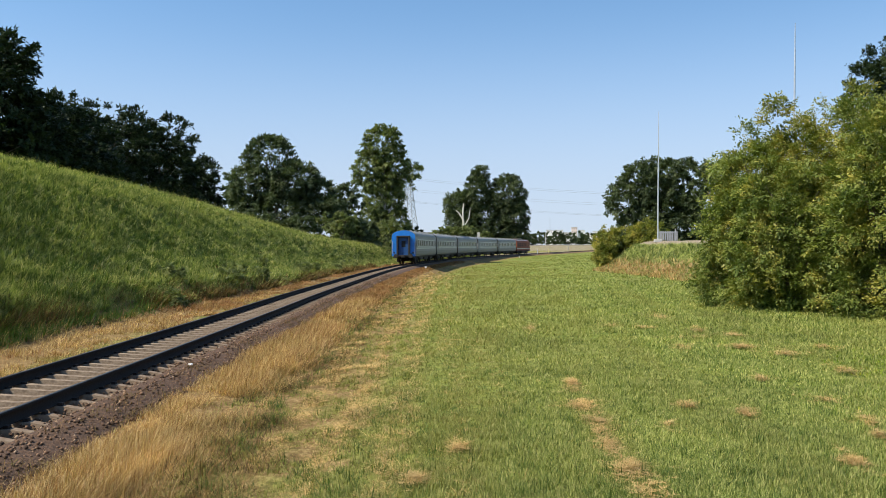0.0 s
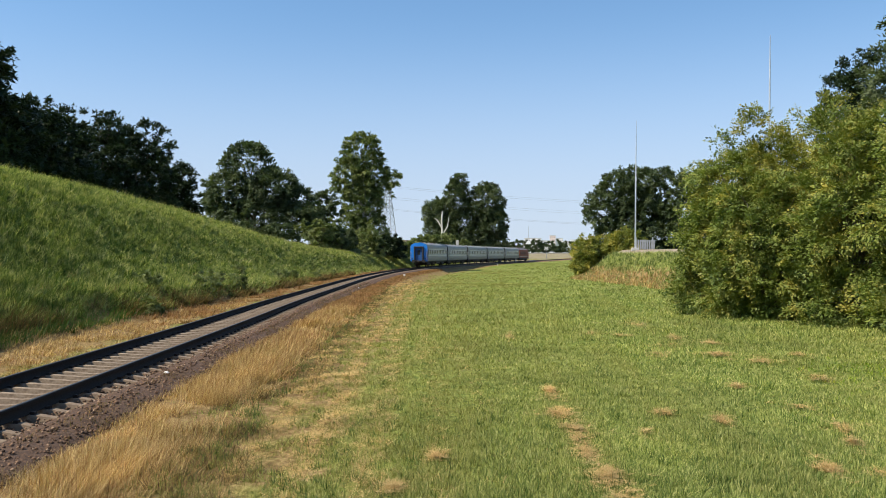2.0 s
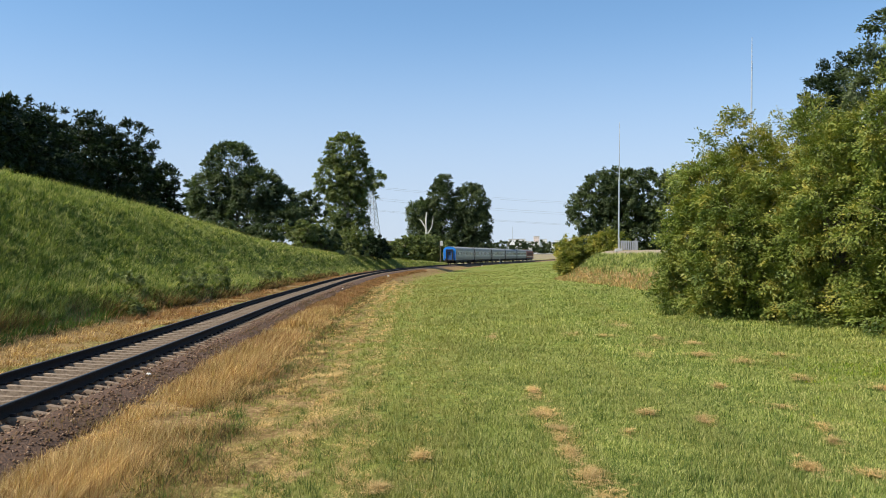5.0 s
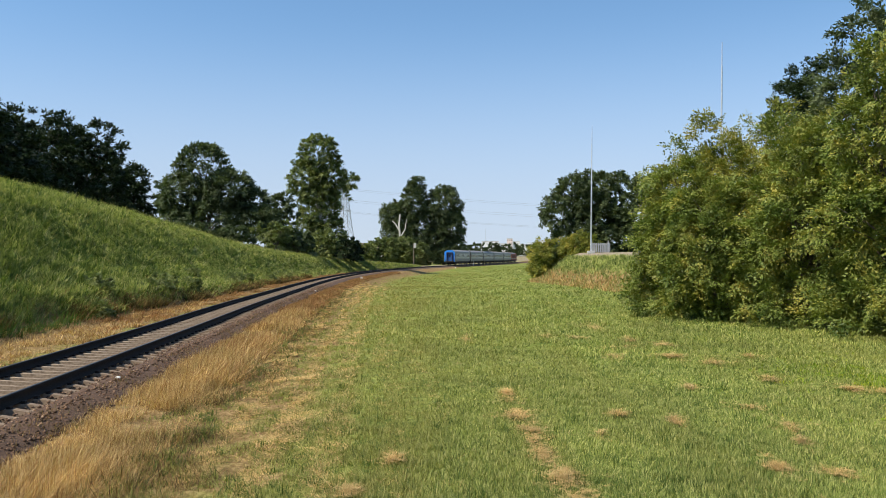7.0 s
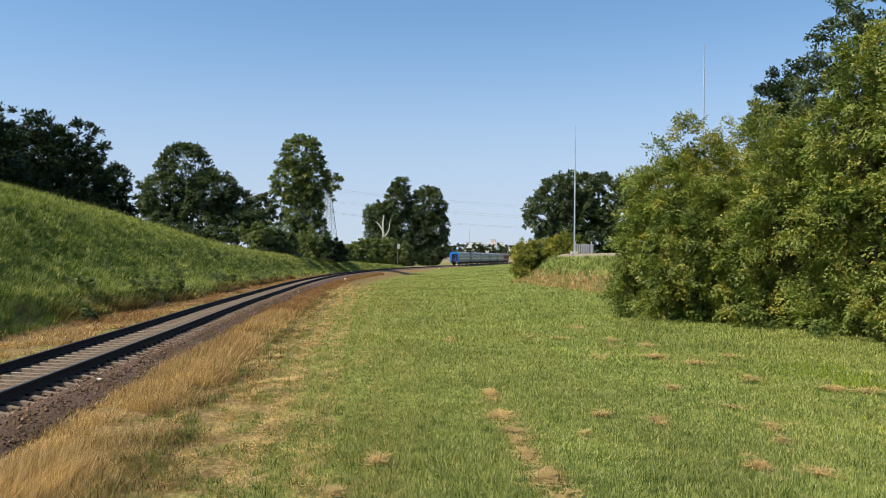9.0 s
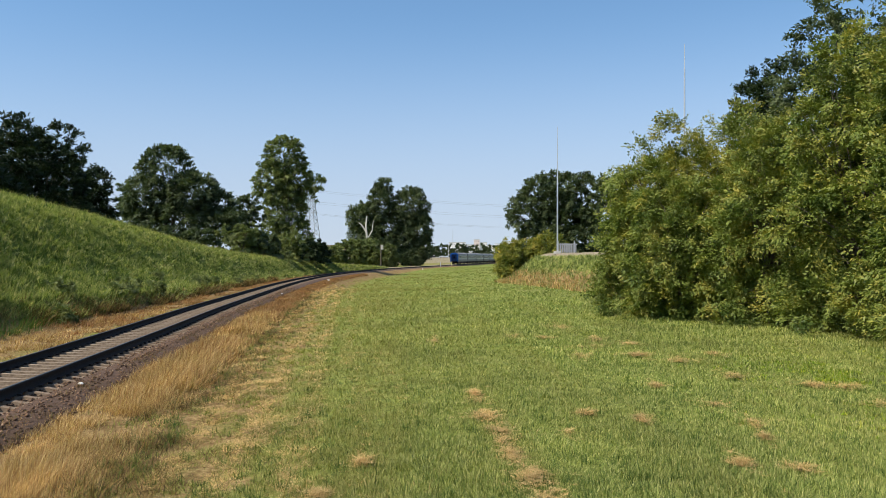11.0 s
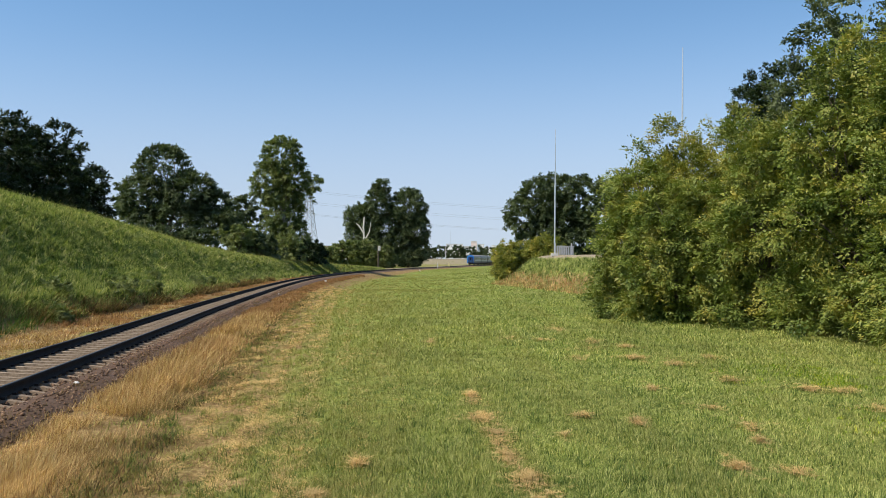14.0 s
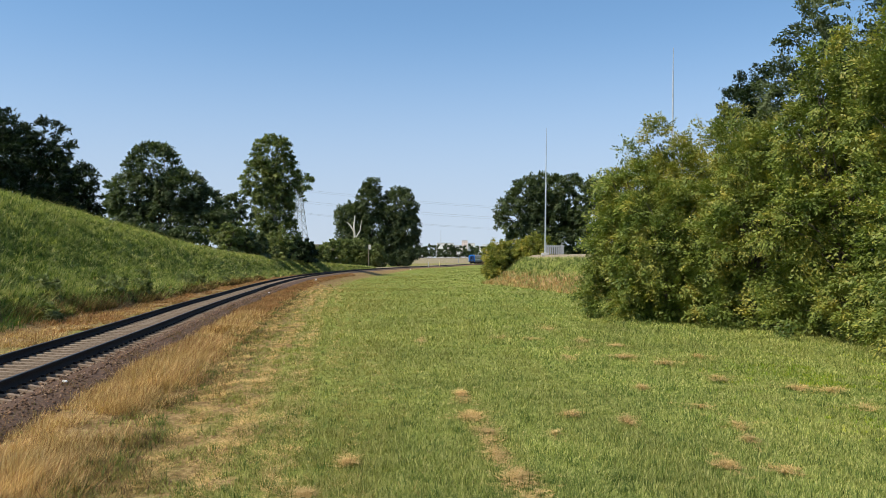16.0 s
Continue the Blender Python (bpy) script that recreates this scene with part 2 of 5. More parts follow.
M_CAR = {k: speckled(k + "_car_paint", v, [x * 1.15 for x in v], 3, 0.3, bump=0.0) for k, v in
         {"dark": (0.03, 0.03, 0.035), "white": (0.65, 0.65, 0.65), "red": (0.3, 0.03, 0.03)}.items()}
M_GLASS, _, gb = material("window_glass", 0.2)
gb.inputs["Base Color"].default_value = (0.02, 0.025, 0.03, 1)
gb.inputs["Specular IOR Level"].default_value = 0.12

# ---- mesh helpers ----


def part(name, bm, mat, parent=None, label=""):
    me = bpy.data.meshes.new(name)
    bm.to_mesh(me)
    bm.free()
    me.materials.append(mat)
    ob = new(name, me)
    ob.parent = parent
    return tagged(ob, label) if label else ob


def quick(name, verts, faces, mat, parent=None):
    """A mesh from arrays of corners and of faces with the same number of corners."""
    verts, faces = np.asarray(verts, np.float32), np.asarray(faces, np.int32)
    me = bpy.data.meshes.new(name)
    k = faces.shape[1]
    me.vertices.add(len(verts))
    me.vertices.foreach_set("co", verts.ravel())
    me.loops.add(faces.size)
    me.loops.foreach_set("vertex_index", faces.ravel())
    me.polygons.add(len(faces))
    me.polygons.foreach_set("loop_start", np.arange(0, faces.size, k, dtype=np.int32))
    me.polygons.foreach_set("loop_total", np.full(len(faces), k, np.int32))
    me.update(calc_edges=True)
    me.materials.append(mat)
    ob = new(name, me)
    ob.parent = parent
    return ob


def thing(name, label, category, m=None, group="", kind=""):
    ob = tagged(new(name), label, category, group, kind)
    ob.matrix_basis = m or Matrix.Identity(4)
    return ob


def box(bm, x0, x1, y0, y1, z0, z1, bevel=0.0):
    r = bmesh.ops.create_cube(bm, size=1)
    for v in r["verts"]:
        v.co = Vector(((x0 + x1) / 2 + v.co.x * (x1 - x0), (y0 + y1) / 2 + v.co.y * (y1 - y0), (z0 + z1) / 2 + v.co.z * (z1 - z0)))
    if bevel:
        es = {e for v in r["verts"] for e in v.link_edges}
        bmesh.ops.bevel(bm, geom=list(es), offset=bevel, segments=2, affect="EDGES", profile=0.5)


def boxed(*a, **k):
    bm = bmesh.new()
    box(bm, *a, **k)
    return bm


def tube(bm, points, radii, seg=8):
    """A tapered tube through points."""
    rings = []
    pts = [Vector(p) for p in points]
    for i, p in enumerate(pts):
        d = (pts[min(i + 1, len(pts) - 1)] - pts[max(i - 1, 0)]).normalized()
        side = d.cross(Vector((0.31, 0.9, 0.2))).normalized()
        up = d.cross(side)
        rings.append([bm.verts.new(p + (side * math.cos(a) + up * math.sin(a)) * radii[i]) for a in [j * 2 * math.pi / seg for j in range(seg)]])
    for a, b in zip(rings, rings[1:]):
        for j in range(seg):
            bm.faces.new((a[j], a[(j + 1) % seg], b[(j + 1) % seg], b[j]))
    bm.faces.new(rings[0][::-1])
    bm.faces.new(rings[-1])
    bmesh.ops.recalc_face_normals(bm, faces=bm.faces[:])


def tubed(points, radii, seg=8):
    bm = bmesh.new()
    tube(bm, points, radii, seg)
    return bm


def lathe_x(bm, x0, x1, y, z, r, seg=16):
    tube(bm, [(x0, y, z), (x1, y, z)], [r, r], seg)


# ---- the line of the track ----
TX = [-1.5, -4.2, -6.8, -8.65, -10.44, -11.85, -14.1, -16.6, -18.55, -19.2, -17.2, -12.2, -8.2, -5.2, 1.3, 7.6, 13.5, 25, 48]
TY = [-60, -25, 0, 14, 27.8, 38, 57, 80, 104.4, 144.7, 182.2, 224, 250, 270, 313, 354, 392, 465, 600]
_s = np.gradient(np.array(TX), np.array(TY))


def track_x(y):
    y = np.clip(np.asarray(y, float), TY[0], TY[-1])
    i = np.clip(np.searchsorted(TY, y) - 1, 0, len(TY) - 2)
    x0, x1, y0, y1 = np.take(TX, i), np.take(TX, i + 1), np.take(TY, i), np.take(TY, i + 1)
    h = y1 - y0
    u = (y - y0) / h
    return ((1 + 2 * u) * (1 - u) ** 2 * x0 + u * (1 - u) ** 2 * h * _s[i] + u * u * (3 - 2 * u) * x1 + u * u * (u - 1) * h * _s[i + 1])


_yy = np.arange(-55, 590, 0.25)
_xx = track_x(_yy)
for _k in range(60):   # ease the curve
    _xx[1:-1] = (_xx[:-2] + _xx[2:] + 2 * _xx[1:-1]) / 4
_ss = np.concatenate([[0], np.cumsum(np.hypot(np.diff(_xx), np.diff(_yy)))])


def on_track(s):
    """Place and heading (unit vector) at s metres along the line."""
    x, y = np.interp(s, _ss, _xx), np.interp(s, _ss, _yy)
    x2, y2 = np.interp(s + 0.5, _ss, _xx), np.interp(s + 0.5, _ss, _yy)
    d = np.hypot(x2 - x, y2 - y)
    return x, y, (x2 - x) / d, (y2 - y) / d


def s_of(y):
    return float(np.interp(y, _yy, _ss))


def offset_of(x, y):
    """Distance to the right of the track's middle line."""
    slope = np.interp(y, _yy, np.gradient(_xx, _yy))
    return (x - np.interp(y, _yy, _xx)) / np.sqrt(1 + slope ** 2)


RAIL_Z = 0.35


def bank_foot(y):
    """How far left of the track the embankment's growth begins."""
    return -4.3 - 1.1 * smooth01((52 - np.asarray(y, float)) / 26)


BANK_Y = [-60, 20, 37, 53, 64, 78, 88, 108, 138, 168, 220, 260]
BANK_H = [6.6, 7.1, 7.05, 6.8, 6.3, 5.4, 4.4, 3.45, 2.45, 1.75, 0.35, 0.0]


def smooth01(v):
    v = np.clip(v, 0, 1)
    return v * v * (3 - 2 * v)


def wavy(x, y):
    return (np.sin(x * 0.9 + 0.6 * np.sin(y * 0.7)) * np.sin(y * 0.8 + 0.5 * np.sin(x * 1.3)) + 0.6 * np.sin(x * 2.3 + y * 1.7) * np.sin(y * 2.9 - x * 0.8))


def mound_d(x, y):
    ax, ay, bx, by = 12.2, 89.0, 20.0, 46.0
    u = np.clip(((x - ax) * (bx - ax) + (y - ay) * (by - ay)) / ((bx - ax) ** 2 + (by - ay) ** 2), 0, 1)
    return np.hypot(x - ax - u * (bx - ax), y - ay - u * (by - ay))


def ground_z(x, y):
    x, y = np.asarray(x, float), np.asarray(y, float)
    d = offset_of(x, y)
    h = np.interp(y, BANK_Y, BANK_H)
    run = 1.55 * h + 0.01
    u = np.clip((-4.2 - d) / run, 0, 1.0)
    bank = h * (u + 0.07 * np.sin(np.pi * 2 * u) * -1.0)
    slope = np.clip(h / 3, 0, 1) * smooth01((-4.6 - d) / 1.5) * (1 - u)
    bank = bank + 0.5 * smooth01((bank_foot(y) - d) / 0.7) * (1 - u) * np.clip(h / 4, 0, 1) * smooth01((75 - y) / 30)
    bank = bank + slope * (0.06 * wavy(x * 0.62, y * 0.33) + 0.05 * wavy(x * 1.4 + 3, y * 0.9))
    hollow = smooth01((d - 2.7) / 3.2) * smooth01((24 - d) / 12) * smooth01((y - 62) / 34) * smooth01((230 - y) / 70)
    z = bank - 0.7 * hollow + 0.018 * wavy(x, y) * np.clip(np.abs(d) / 4 - 0.6, 0.1, 1)
    z = z + 3.0 * smooth01((7.8 - mound_d(x, y)) / 5.6)
    z = z + 0.016 * np.clip(y - 440, 0, 235)
    z = z - 0.12 * smooth01(1 - np.abs(d - 4.0) / 3.0) + 0.06 * np.sin(x * 3.1 + 2 * np.sin(y * 1.3)) * np.sin(y * 2.3 + x) * smooth01(1.2 - np.abs(d - 4.2) / 2.0)
    z = z - 0.25 * smooth01(1 - np.abs(d) / 2.6)
    return z


# ---- ground ----
def ground():
    def spread(lo, hi, step, far, grow):
        mid = list(np.arange(lo, hi, step))
        a, b, s = lo, hi, step
        left, right = [], []
        while a > -far or b < far:
            s *= grow
            a, b = a - s, b + s
            left.append(a)
            right.append(b)
        return np.array(left[::-1] + mid + right)
    xs = spread(-42, 32, 0.6, 4200, 1.22)
    ys = spread(-6, 130, 0.6, 4600, 1.045)
    ys = ys[ys > -900]
    X, Y = np.meshgrid(xs, ys)
    Z = ground_z(X, Y)
    n, k = X.shape
    idx = np.arange(n * k).reshape(n, k)
    faces = np.stack([idx[:-1, :-1], idx[:-1, 1:], idx[1:, 1:], idx[1:, :-1]], -1).reshape(-1, 4)
    ob = quick("ground", np.stack([X, Y, Z], -1).reshape(-1, 3), faces, M_GROUND)
    ob.data.polygons.foreach_set("use_smooth", np.ones(len(faces), bool))
    d, md = offset_of(X, Y), mound_d(X, Y)
    dry = smooth01(1.25 - np.abs(d - 3.0) / 1.9) + 0.9 * smooth01(1.3 - np.abs(d + 3.9) / 2.2)
    dry = np.maximum(dry, 0.72 * smooth01((8.2 - d) / 4.0) * (d > 0))
    dry = np.maximum(dry, 0.75 * smooth01(1.2 - np.abs(md - 6.2) / 1.6) * (Y > 40))
    dry = np.maximum(dry, 0.45 * smooth01((Y - 285) / 40) * (d < -6)) 
    bare = 0.9 * smooth01(1.4 - np.abs(d + 8) / 4.5) * smooth01((Y - 185) / 25) * (Y < 420) + 0.25 * smooth01((Y - 300) / 60) * (d < -6) + 0.36 * smooth01((Y - 430) / 40) + smooth01(1.5 - np.abs(d) / 1.7) + 0.9 * smooth01((3.9 - md) / 1.2) * (X < 14)
    lush = smooth01((bank_foot(Y) - 0.3 - d) / 2.0) * np.clip(np.interp(Y, BANK_Y, BANK_H), 0, 1)
    col = np.stack([np.clip(dry, 0, 1), np.clip(bare, 0, 1), lush, np.ones_like(d)], -1).reshape(-1, 4)
    a = ob.data.color_attributes.new("zone", "FLOAT_COLOR", "POINT")
    a.data.foreach_set("color", col.astype(np.float32).ravel())
    tagged(ob, "mown meadow with dry strips beside a grassy embankment", "ground", kind="structure")


ground()

# ---- railway track ----
S0, S1 = s_of(-12), s_of(560)


def sweep(profile, s_values, shift):
    """A closed profile (across, up) carried along the track."""
    x, y, hx, hy = on_track(s_values)
    p = np.array(profile)
    v = np.stack([x[:, None] + (p[:, 0] + shift)[None] * hy[:, None], y[:, None] - (p[:, 0] + shift)[None] * hx[:, None], np.repeat(p[None, :, 1], len(x), 0)], -1)
    n, k = len(x), len(p)
    i = np.arange(n * k).reshape(n, k)
    j = np.roll(i, -1, 1)
    return v.reshape(-1, 3), np.stack([i[:-1], i[1:], j[1:], j[:-1]], -1).reshape(-1, 4)


def railway():
    track = thing("railway_track", "single curved railway line with rusty rails on concrete sleepers", "railway track", kind="structure")
    steps = np.concatenate([np.arange(S0, s_of(120), 0.8), np.arange(s_of(120), S1, 2.5)])
    z = RAIL_Z
    prof = [(-0.075, z - 0.18), (0.075, z - 0.18), (0.075, z - 0.165), (0.012, z - 0.15), (0.010, z - 0.045), (0.036, z - 0.035), (0.036, z - 0.004), (0.028, z),
            (-0.028, z), (-0.036, z - 0.004), (-0.036, z - 0.035), (-0.010, z - 0.045), (-0.012, z - 0.15), (-0.075, z - 0.165)]
    cap = [(-0.027, z - 0.001), (0.027, z - 0.001), (0.027, z + 0.004), (-0.027, z + 0.004)]
    for side in (-0.797, 0.797):
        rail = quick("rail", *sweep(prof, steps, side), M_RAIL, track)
        quick("railhead", *sweep(cap, steps, side), M_RAILHEAD, rail)
    bed = [(-2.5, -0.35), (2.5, -0.35), (2.3, -0.18), (1.75, 0.08), (1.3, 0.12), (1.0, 0.03), (-1.0, 0.03), (-1.3, 0.12), (-1.75, 0.08), (-2.3, -0.12)]
    quick("ballast_bed", *sweep(bed, steps, 0), M_BALLAST, track)

    def sleeper_mesh():
        bm = bmesh.new()
        secs = [(-1.35, 0.12, 0.09, 0.075), (-1.0, 0.12, 0.15, 0.075), (-0.6, 0.12, 0.165, 0.075), (0, 0.105, 0.125, 0.065), (0.6, 0.12, 0.165, 0.075), (1.0, 0.12, 0.15, 0.075), (1.35, 0.12, 0.09, 0.075)]
        rings = [[bm.verts.new((x, sy * w, zz)) for sy, zz, w in ((-1, -0.05, wb), (1, -0.05, wb), (1, t, wt), (-1, t, wt))] for x, wb, t, wt in secs]
        for a, b in zip(rings, rings[1:]):
            for j in range(4):
                bm.faces.new((a[j], b[j], b[(j + 1) % 4], a[(j + 1) % 4]))
        bm.faces.new(rings[0])
        bm.faces.new(rings[-1][::-1])
        for x in (-0.797, 0.797):
            for s in (-0.12, 0.12):
                n0 = len(bm.faces)
                box(bm, x + s - 0.035, x + s + 0.035, -0.045, 0.045, 0.15, 0.2)
                bm.faces.ensure_lookup_table()
                for f in bm.faces[n0:]:
                    f.material_index = 1
        bmesh.ops.recalc_face_normals(bm, faces=bm.faces[:])
        me = bpy.data.meshes.new("sleeper")
        bm.to_mesh(me)
        bm.free()
        me.materials.append(M_SLEEPER)
        me.materials.append(M_RAIL)
        return me
    me = sleeper_mesh()
    rng = random.Random(4)
    near = np.arange(S0, S0 + 300 * 0.52, 0.52)
    for s in near:
        x, y, hx, hy = on_track(s)
        ob = new("sleeper", me)
        ob.parent = track
        ob.matrix_basis = pose(x, y, rng.uniform(-0.008, 0.008), 0, rng.uniform(-0.5, 0.5), math.degrees(math.atan2(-hx, hy)) + rng.uniform(-0.8, 0.8))
    far = np.arange(near[-1] + 0.52, S1, 0.52)
    x, y, hx, hy = on_track(far)
    cv = np.array([(-1.35, -0.14, 0), (1.35, -0.14, 0), (1.35, 0.14, 0), (-1.35, 0.14, 0), (-1.35, -0.11, 0.15), (1.35, -0.11, 0.15), (1.35, 0.11, 0.15), (-1.35, 0.11, 0.15)])
    V = np.stack([x[:, None] + cv[None, :, 0] * hy[:, None] + cv[None, :, 1] * hx[:, None], y[:, None] - cv[None, :, 0] * hx[:, None] + cv[None, :, 1] * hy[:, None], np.repeat(cv[None, :, 2], len(x), 0)], -1)
    cf = np.array([(4, 5, 6, 7), (0, 1, 5, 4), (2, 3, 7, 6), (1, 2, 6, 5), (3, 0, 4, 7)])
    tagged(quick("far_sleepers", V.reshape(-1, 3), (np.arange(len(far))[:, None, None] * 8 + cf[None]).reshape(-1, 4), M_SLEEPER, track), kind="stuff")
    # loose stones
    r = np.random.default_rng(5)
    n = 26000
    s = S0 + (s_of(75) - S0) * r.random(n) ** 1.5
    a = np.where(r.random(n) < 0.3, r.uniform(-0.7, 0.7, n), np.where(r.random(n) < 0.85, r.uniform(0.9, 2.6, n), -r.uniform(0.9, 2.3, n)))
    x, y, hx, hy = on_track(s)
    zb = np.where(np.abs(a) < 0.8, 0.03, np.where(np.abs(a) < 1.65, 0.1, np.interp(np.abs(a), [1.65, 2.3, 2.7], [0.1, -0.15, -0.22])))
    c = np.stack([x + a * hy, y - a * hx, zb + 0.012], -1)
    oct_v = np.array([(1, 0, 0), (0, 1, 0), (-1, 0, 0), (0, -1, 0), (0, 0, 0.8), (0, 0, -0.6)])
    oct_f = np.array([(0, 1, 4), (1, 2, 4), (2, 3, 4), (3, 0, 4), (1, 0, 5), (2, 1, 5), (3, 2, 5), (0, 3, 5)])
    size = r.uniform(0.014, 0.04, n)
    V = oct_v[None] * size[:, None, None] * r.uniform(0.6, 1.3, (n, 6, 1))
    t = r.uniform(0, 6.28, n)
    V = np.stack([V[..., 0] * np.cos(t)[:, None] - V[..., 1] * np.sin(t)[:, None], V[..., 0] * np.sin(t)[:, None] + V[..., 1] * np.cos(t)[:, None], V[..., 2]], -1) + c[:, None]
    m, nt, b = material("ballast_stone", 0.95)
    geo = nt.nodes.new("ShaderNodeNewGeometry")
    nt.links.new(ramp(nt, geo.outputs["Random Per Island"], [(0, (0.03, 0.016, 0.009)), (0.5, (0.12, 0.066, 0.036)), (0.85, (0.22, 0.128, 0.075)), (1, (0.34, 0.235, 0.155))]), b.inputs["Base Color"])
    tagged(quick("ballast_stones", V.reshape(-1, 3), (np.arange(n)[:, None, None] * 6 + oct_f[None]).reshape(-1, 3), m, track), kind="stuff")


railway()

# ---- grass ----


def blades(name, label, xy, z, height, width, lean, count, mat, seed, category="grass", droop=0.35, flat=0.1, wind=(0, 0)):
    """Tufts of bent blades at the given places; height and width may vary from tuft to tuft."""
    r = np.random.default_rng(seed)
    n = len(xy)
    k = count
    base = np.repeat(np.column_stack([xy, z]), k, 0)
    h = np.repeat(np.broadcast_to(height, n), k) * r.uniform(0.5, 1.15, n * k)
    w = np.repeat(np.broadcast_to(width, n), k) * r.uniform(0.7, 1.2, n * k)
    a = r.uniform(0, 2 * np.pi, n * k)
    base[:, :2] += r.normal(0, 1, (n * k, 2)) * (np.repeat(np.broadcast_to(height, n), k) * 0.25)[:, None]
    out = np.stack([np.cos(a), np.sin(a)], -1)
    side = np.stack([-out[:, 1], out[:, 0]], -1) * w[:, None]
    b = r.uniform(flat, 1.0, n * k) * lean
    tip = base + np.column_stack([out * (h * b)[:, None] + np.array(wind) * h[:, None], h * (1 - droop * b)])
    s3 = np.column_stack([side, np.zeros(n * k)])
    V = np.stack([base - s3 * 0.5, base + s3 * 0.5, tip], 1)
    ob = quick(name, V.reshape(-1, 3), np.arange(n * k * 3).reshape(-1, 3), mat)
    return tagged(ob, label, category, kind="stuff")


def fan(seed, n, r0, r1, a0, a1, power=1.0):
    """Random places in a wedge seen from the origin, denser near to it."""
    r = np.random.default_rng(seed)
    d = 1.0 / (1 / r1 + (1 / r0 - 1 / r1) * r.random(n) ** power)
    a = np.radians(r.uniform(a0, a1, n))
    return np.stack([d * np.sin(a), d * np.cos(a)], -1), d


def grasses():
    # mown meadow
    xy, dist = fan(11, 21000, 7.2, 240, -34, 31, 1.75)
    r = np.random.default_rng(10)
    xy = np.repeat(xy, 10, 0) + r.normal(0, 0.085, (210000, 2)) * np.repeat(np.clip(dist / 9, 1, 11), 10)[:, None]
    dist = np.hypot(xy[:, 0], xy[:, 1])
    d = offset_of(xy[:, 0], xy[:, 1])
    md = mound_d(xy[:, 0], xy[:, 1])
    r = np.random.default_rng(1)
    keep = (d > 3.6 + r.normal(0, 0.8, len(d))) & (md > 6.0) & (r.random(len(d)) < 0.35 + 0.65 * smooth01((d - 4) / 5))
    xy, dist = xy[keep], dist[keep]
    hgt = (0.1 + 0.02 * np.clip(wavy(xy[:, 0] * 1.7, xy[:, 1] * 0.6), -1, 1)) * np.clip(dist / 18, 1, 1.7)
    blades("mown_grass", "short mown green meadow grass with yellowing tips", xy, ground_z(xy[:, 0], xy[:, 1]) - 0.01, hgt, 0.013 * np.clip(dist / 13, 1, 10), 1.5, 5, M_MOWN, 2)
    # embankment
    r = np.random.default_rng(12)
    n = 9500
    y = 1.0 / (1 / 215 + (1 / 16 - 1 / 215) * r.random(n) ** 1.15)
    h = np.interp(y, BANK_Y, BANK_H)
    x, yy, hx, hy = on_track(np.interp(y, _yy, _ss))
    a = -4.25 - np.abs(r.normal(0, 0.12, n)) - (1.6 * h + 0.9) * r.random(n)
    tussock = np.repeat(r.uniform(0.6, 1.45, n), 6)
    xy = np.stack([x + a * hy, yy - a * hx], -1)
    dist = np.hypot(xy[:, 0], xy[:, 1])
    xy = np.repeat(xy, 6, 0) + r.normal(0, 0.2, (n * 6, 2)) * np.repeat(np.clip(dist / 24, 1, 5), 6)[:, None]
    d = offset_of(xy[:, 0], xy[:, 1])
    keep = d < bank_foot(xy[:, 1]) + 0.1 + 0.25 * wavy(xy[:, 0] * 0.7, xy[:, 1] * 0.5)
    xy, tussock, d = xy[keep], tussock[keep], d[keep]
    dist = np.hypot(xy[:, 0], xy[:, 1])
    hgt = (0.34 + 0.08 * wavy(xy[:, 0] * 0.9, xy[:, 1] * 0.9) + 0.12 * smooth01((d + 6.2) / 1.2)) * tussock
    blades("embankment_grass", "tall unmown green grass drooping down the embankment slope", xy, ground_z(xy[:, 0], xy[:, 1]) - 0.03, hgt, 0.024 * np.clip(dist / 22, 1, 7), 1.5, 6, M_TALL, 3, wind=(0.25, -0.1))
    # dead undergrowth at its foot
    n = 3600
    s = s_of(6) + (s_of(105) - s_of(6)) * r.random(n) ** 1.3
    x, y, hx, hy = on_track(s)
    a = bank_foot(y) + 0.35 - np.abs(r.normal(0, 0.4, n))
    q = np.stack([x + a * hy, y - a * hx], -1)
    keep = wavy(q[:, 0] * 0.8, q[:, 1] * 0.45) + r.normal(0, 0.3, n) > -0.1
    q = q[keep]
    blades("undergrowth", "brown dead stems and weeds at the foot of the embankment", q, ground_z(q[:, 0], q[:, 1]) - 0.03, r.uniform(0.3, 0.75, len(q)), 0.016 * np.clip(np.hypot(q[:, 0], q[:, 1]) / 22, 1, 4), 1.1, 12, M_UNDERGROWTH, 25, "weeds", wind=(0.35, 0))
    # pale seed heads along the crest
    n = 5200
    r = np.random.default_rng(17)
    y = 14 + 190 * r.random(n) ** 1.6
    h = np.interp(y, BANK_Y, BANK_H)
    x, yy, hx, hy = on_track(np.interp(y, _yy, _ss))
    a = -4.2 - 1.55 * h * np.where(r.random(n) < 0.6, r.uniform(0.9, 1.12, n), r.normal(0.72, 0.13, n))
    q = np.stack([x + a * hy, yy - a * hx], -1)
    blades("crest_grass", "pale feathery seed heads along the embankment crest", q, ground_z(q[:, 0], q[:, 1]), r.uniform(0.3, 0.65, n), 0.008 * np.clip(np.hypot(q[:, 0], q[:, 1]) / 22, 1, 5), 1.3, 4, M_SEED, 18, wind=(0.5, -0.15))
    # coarse tufts that stand out of the meadow and the bank
    r = np.random.default_rng(19)
    q, dq = fan(20, 2600, 7.5, 60, -34, 32)
    dd = offset_of(q[:, 0], q[:, 1])
    q = q[(dd > 5) & (mound_d(q[:, 0], q[:, 1]) > 8)]
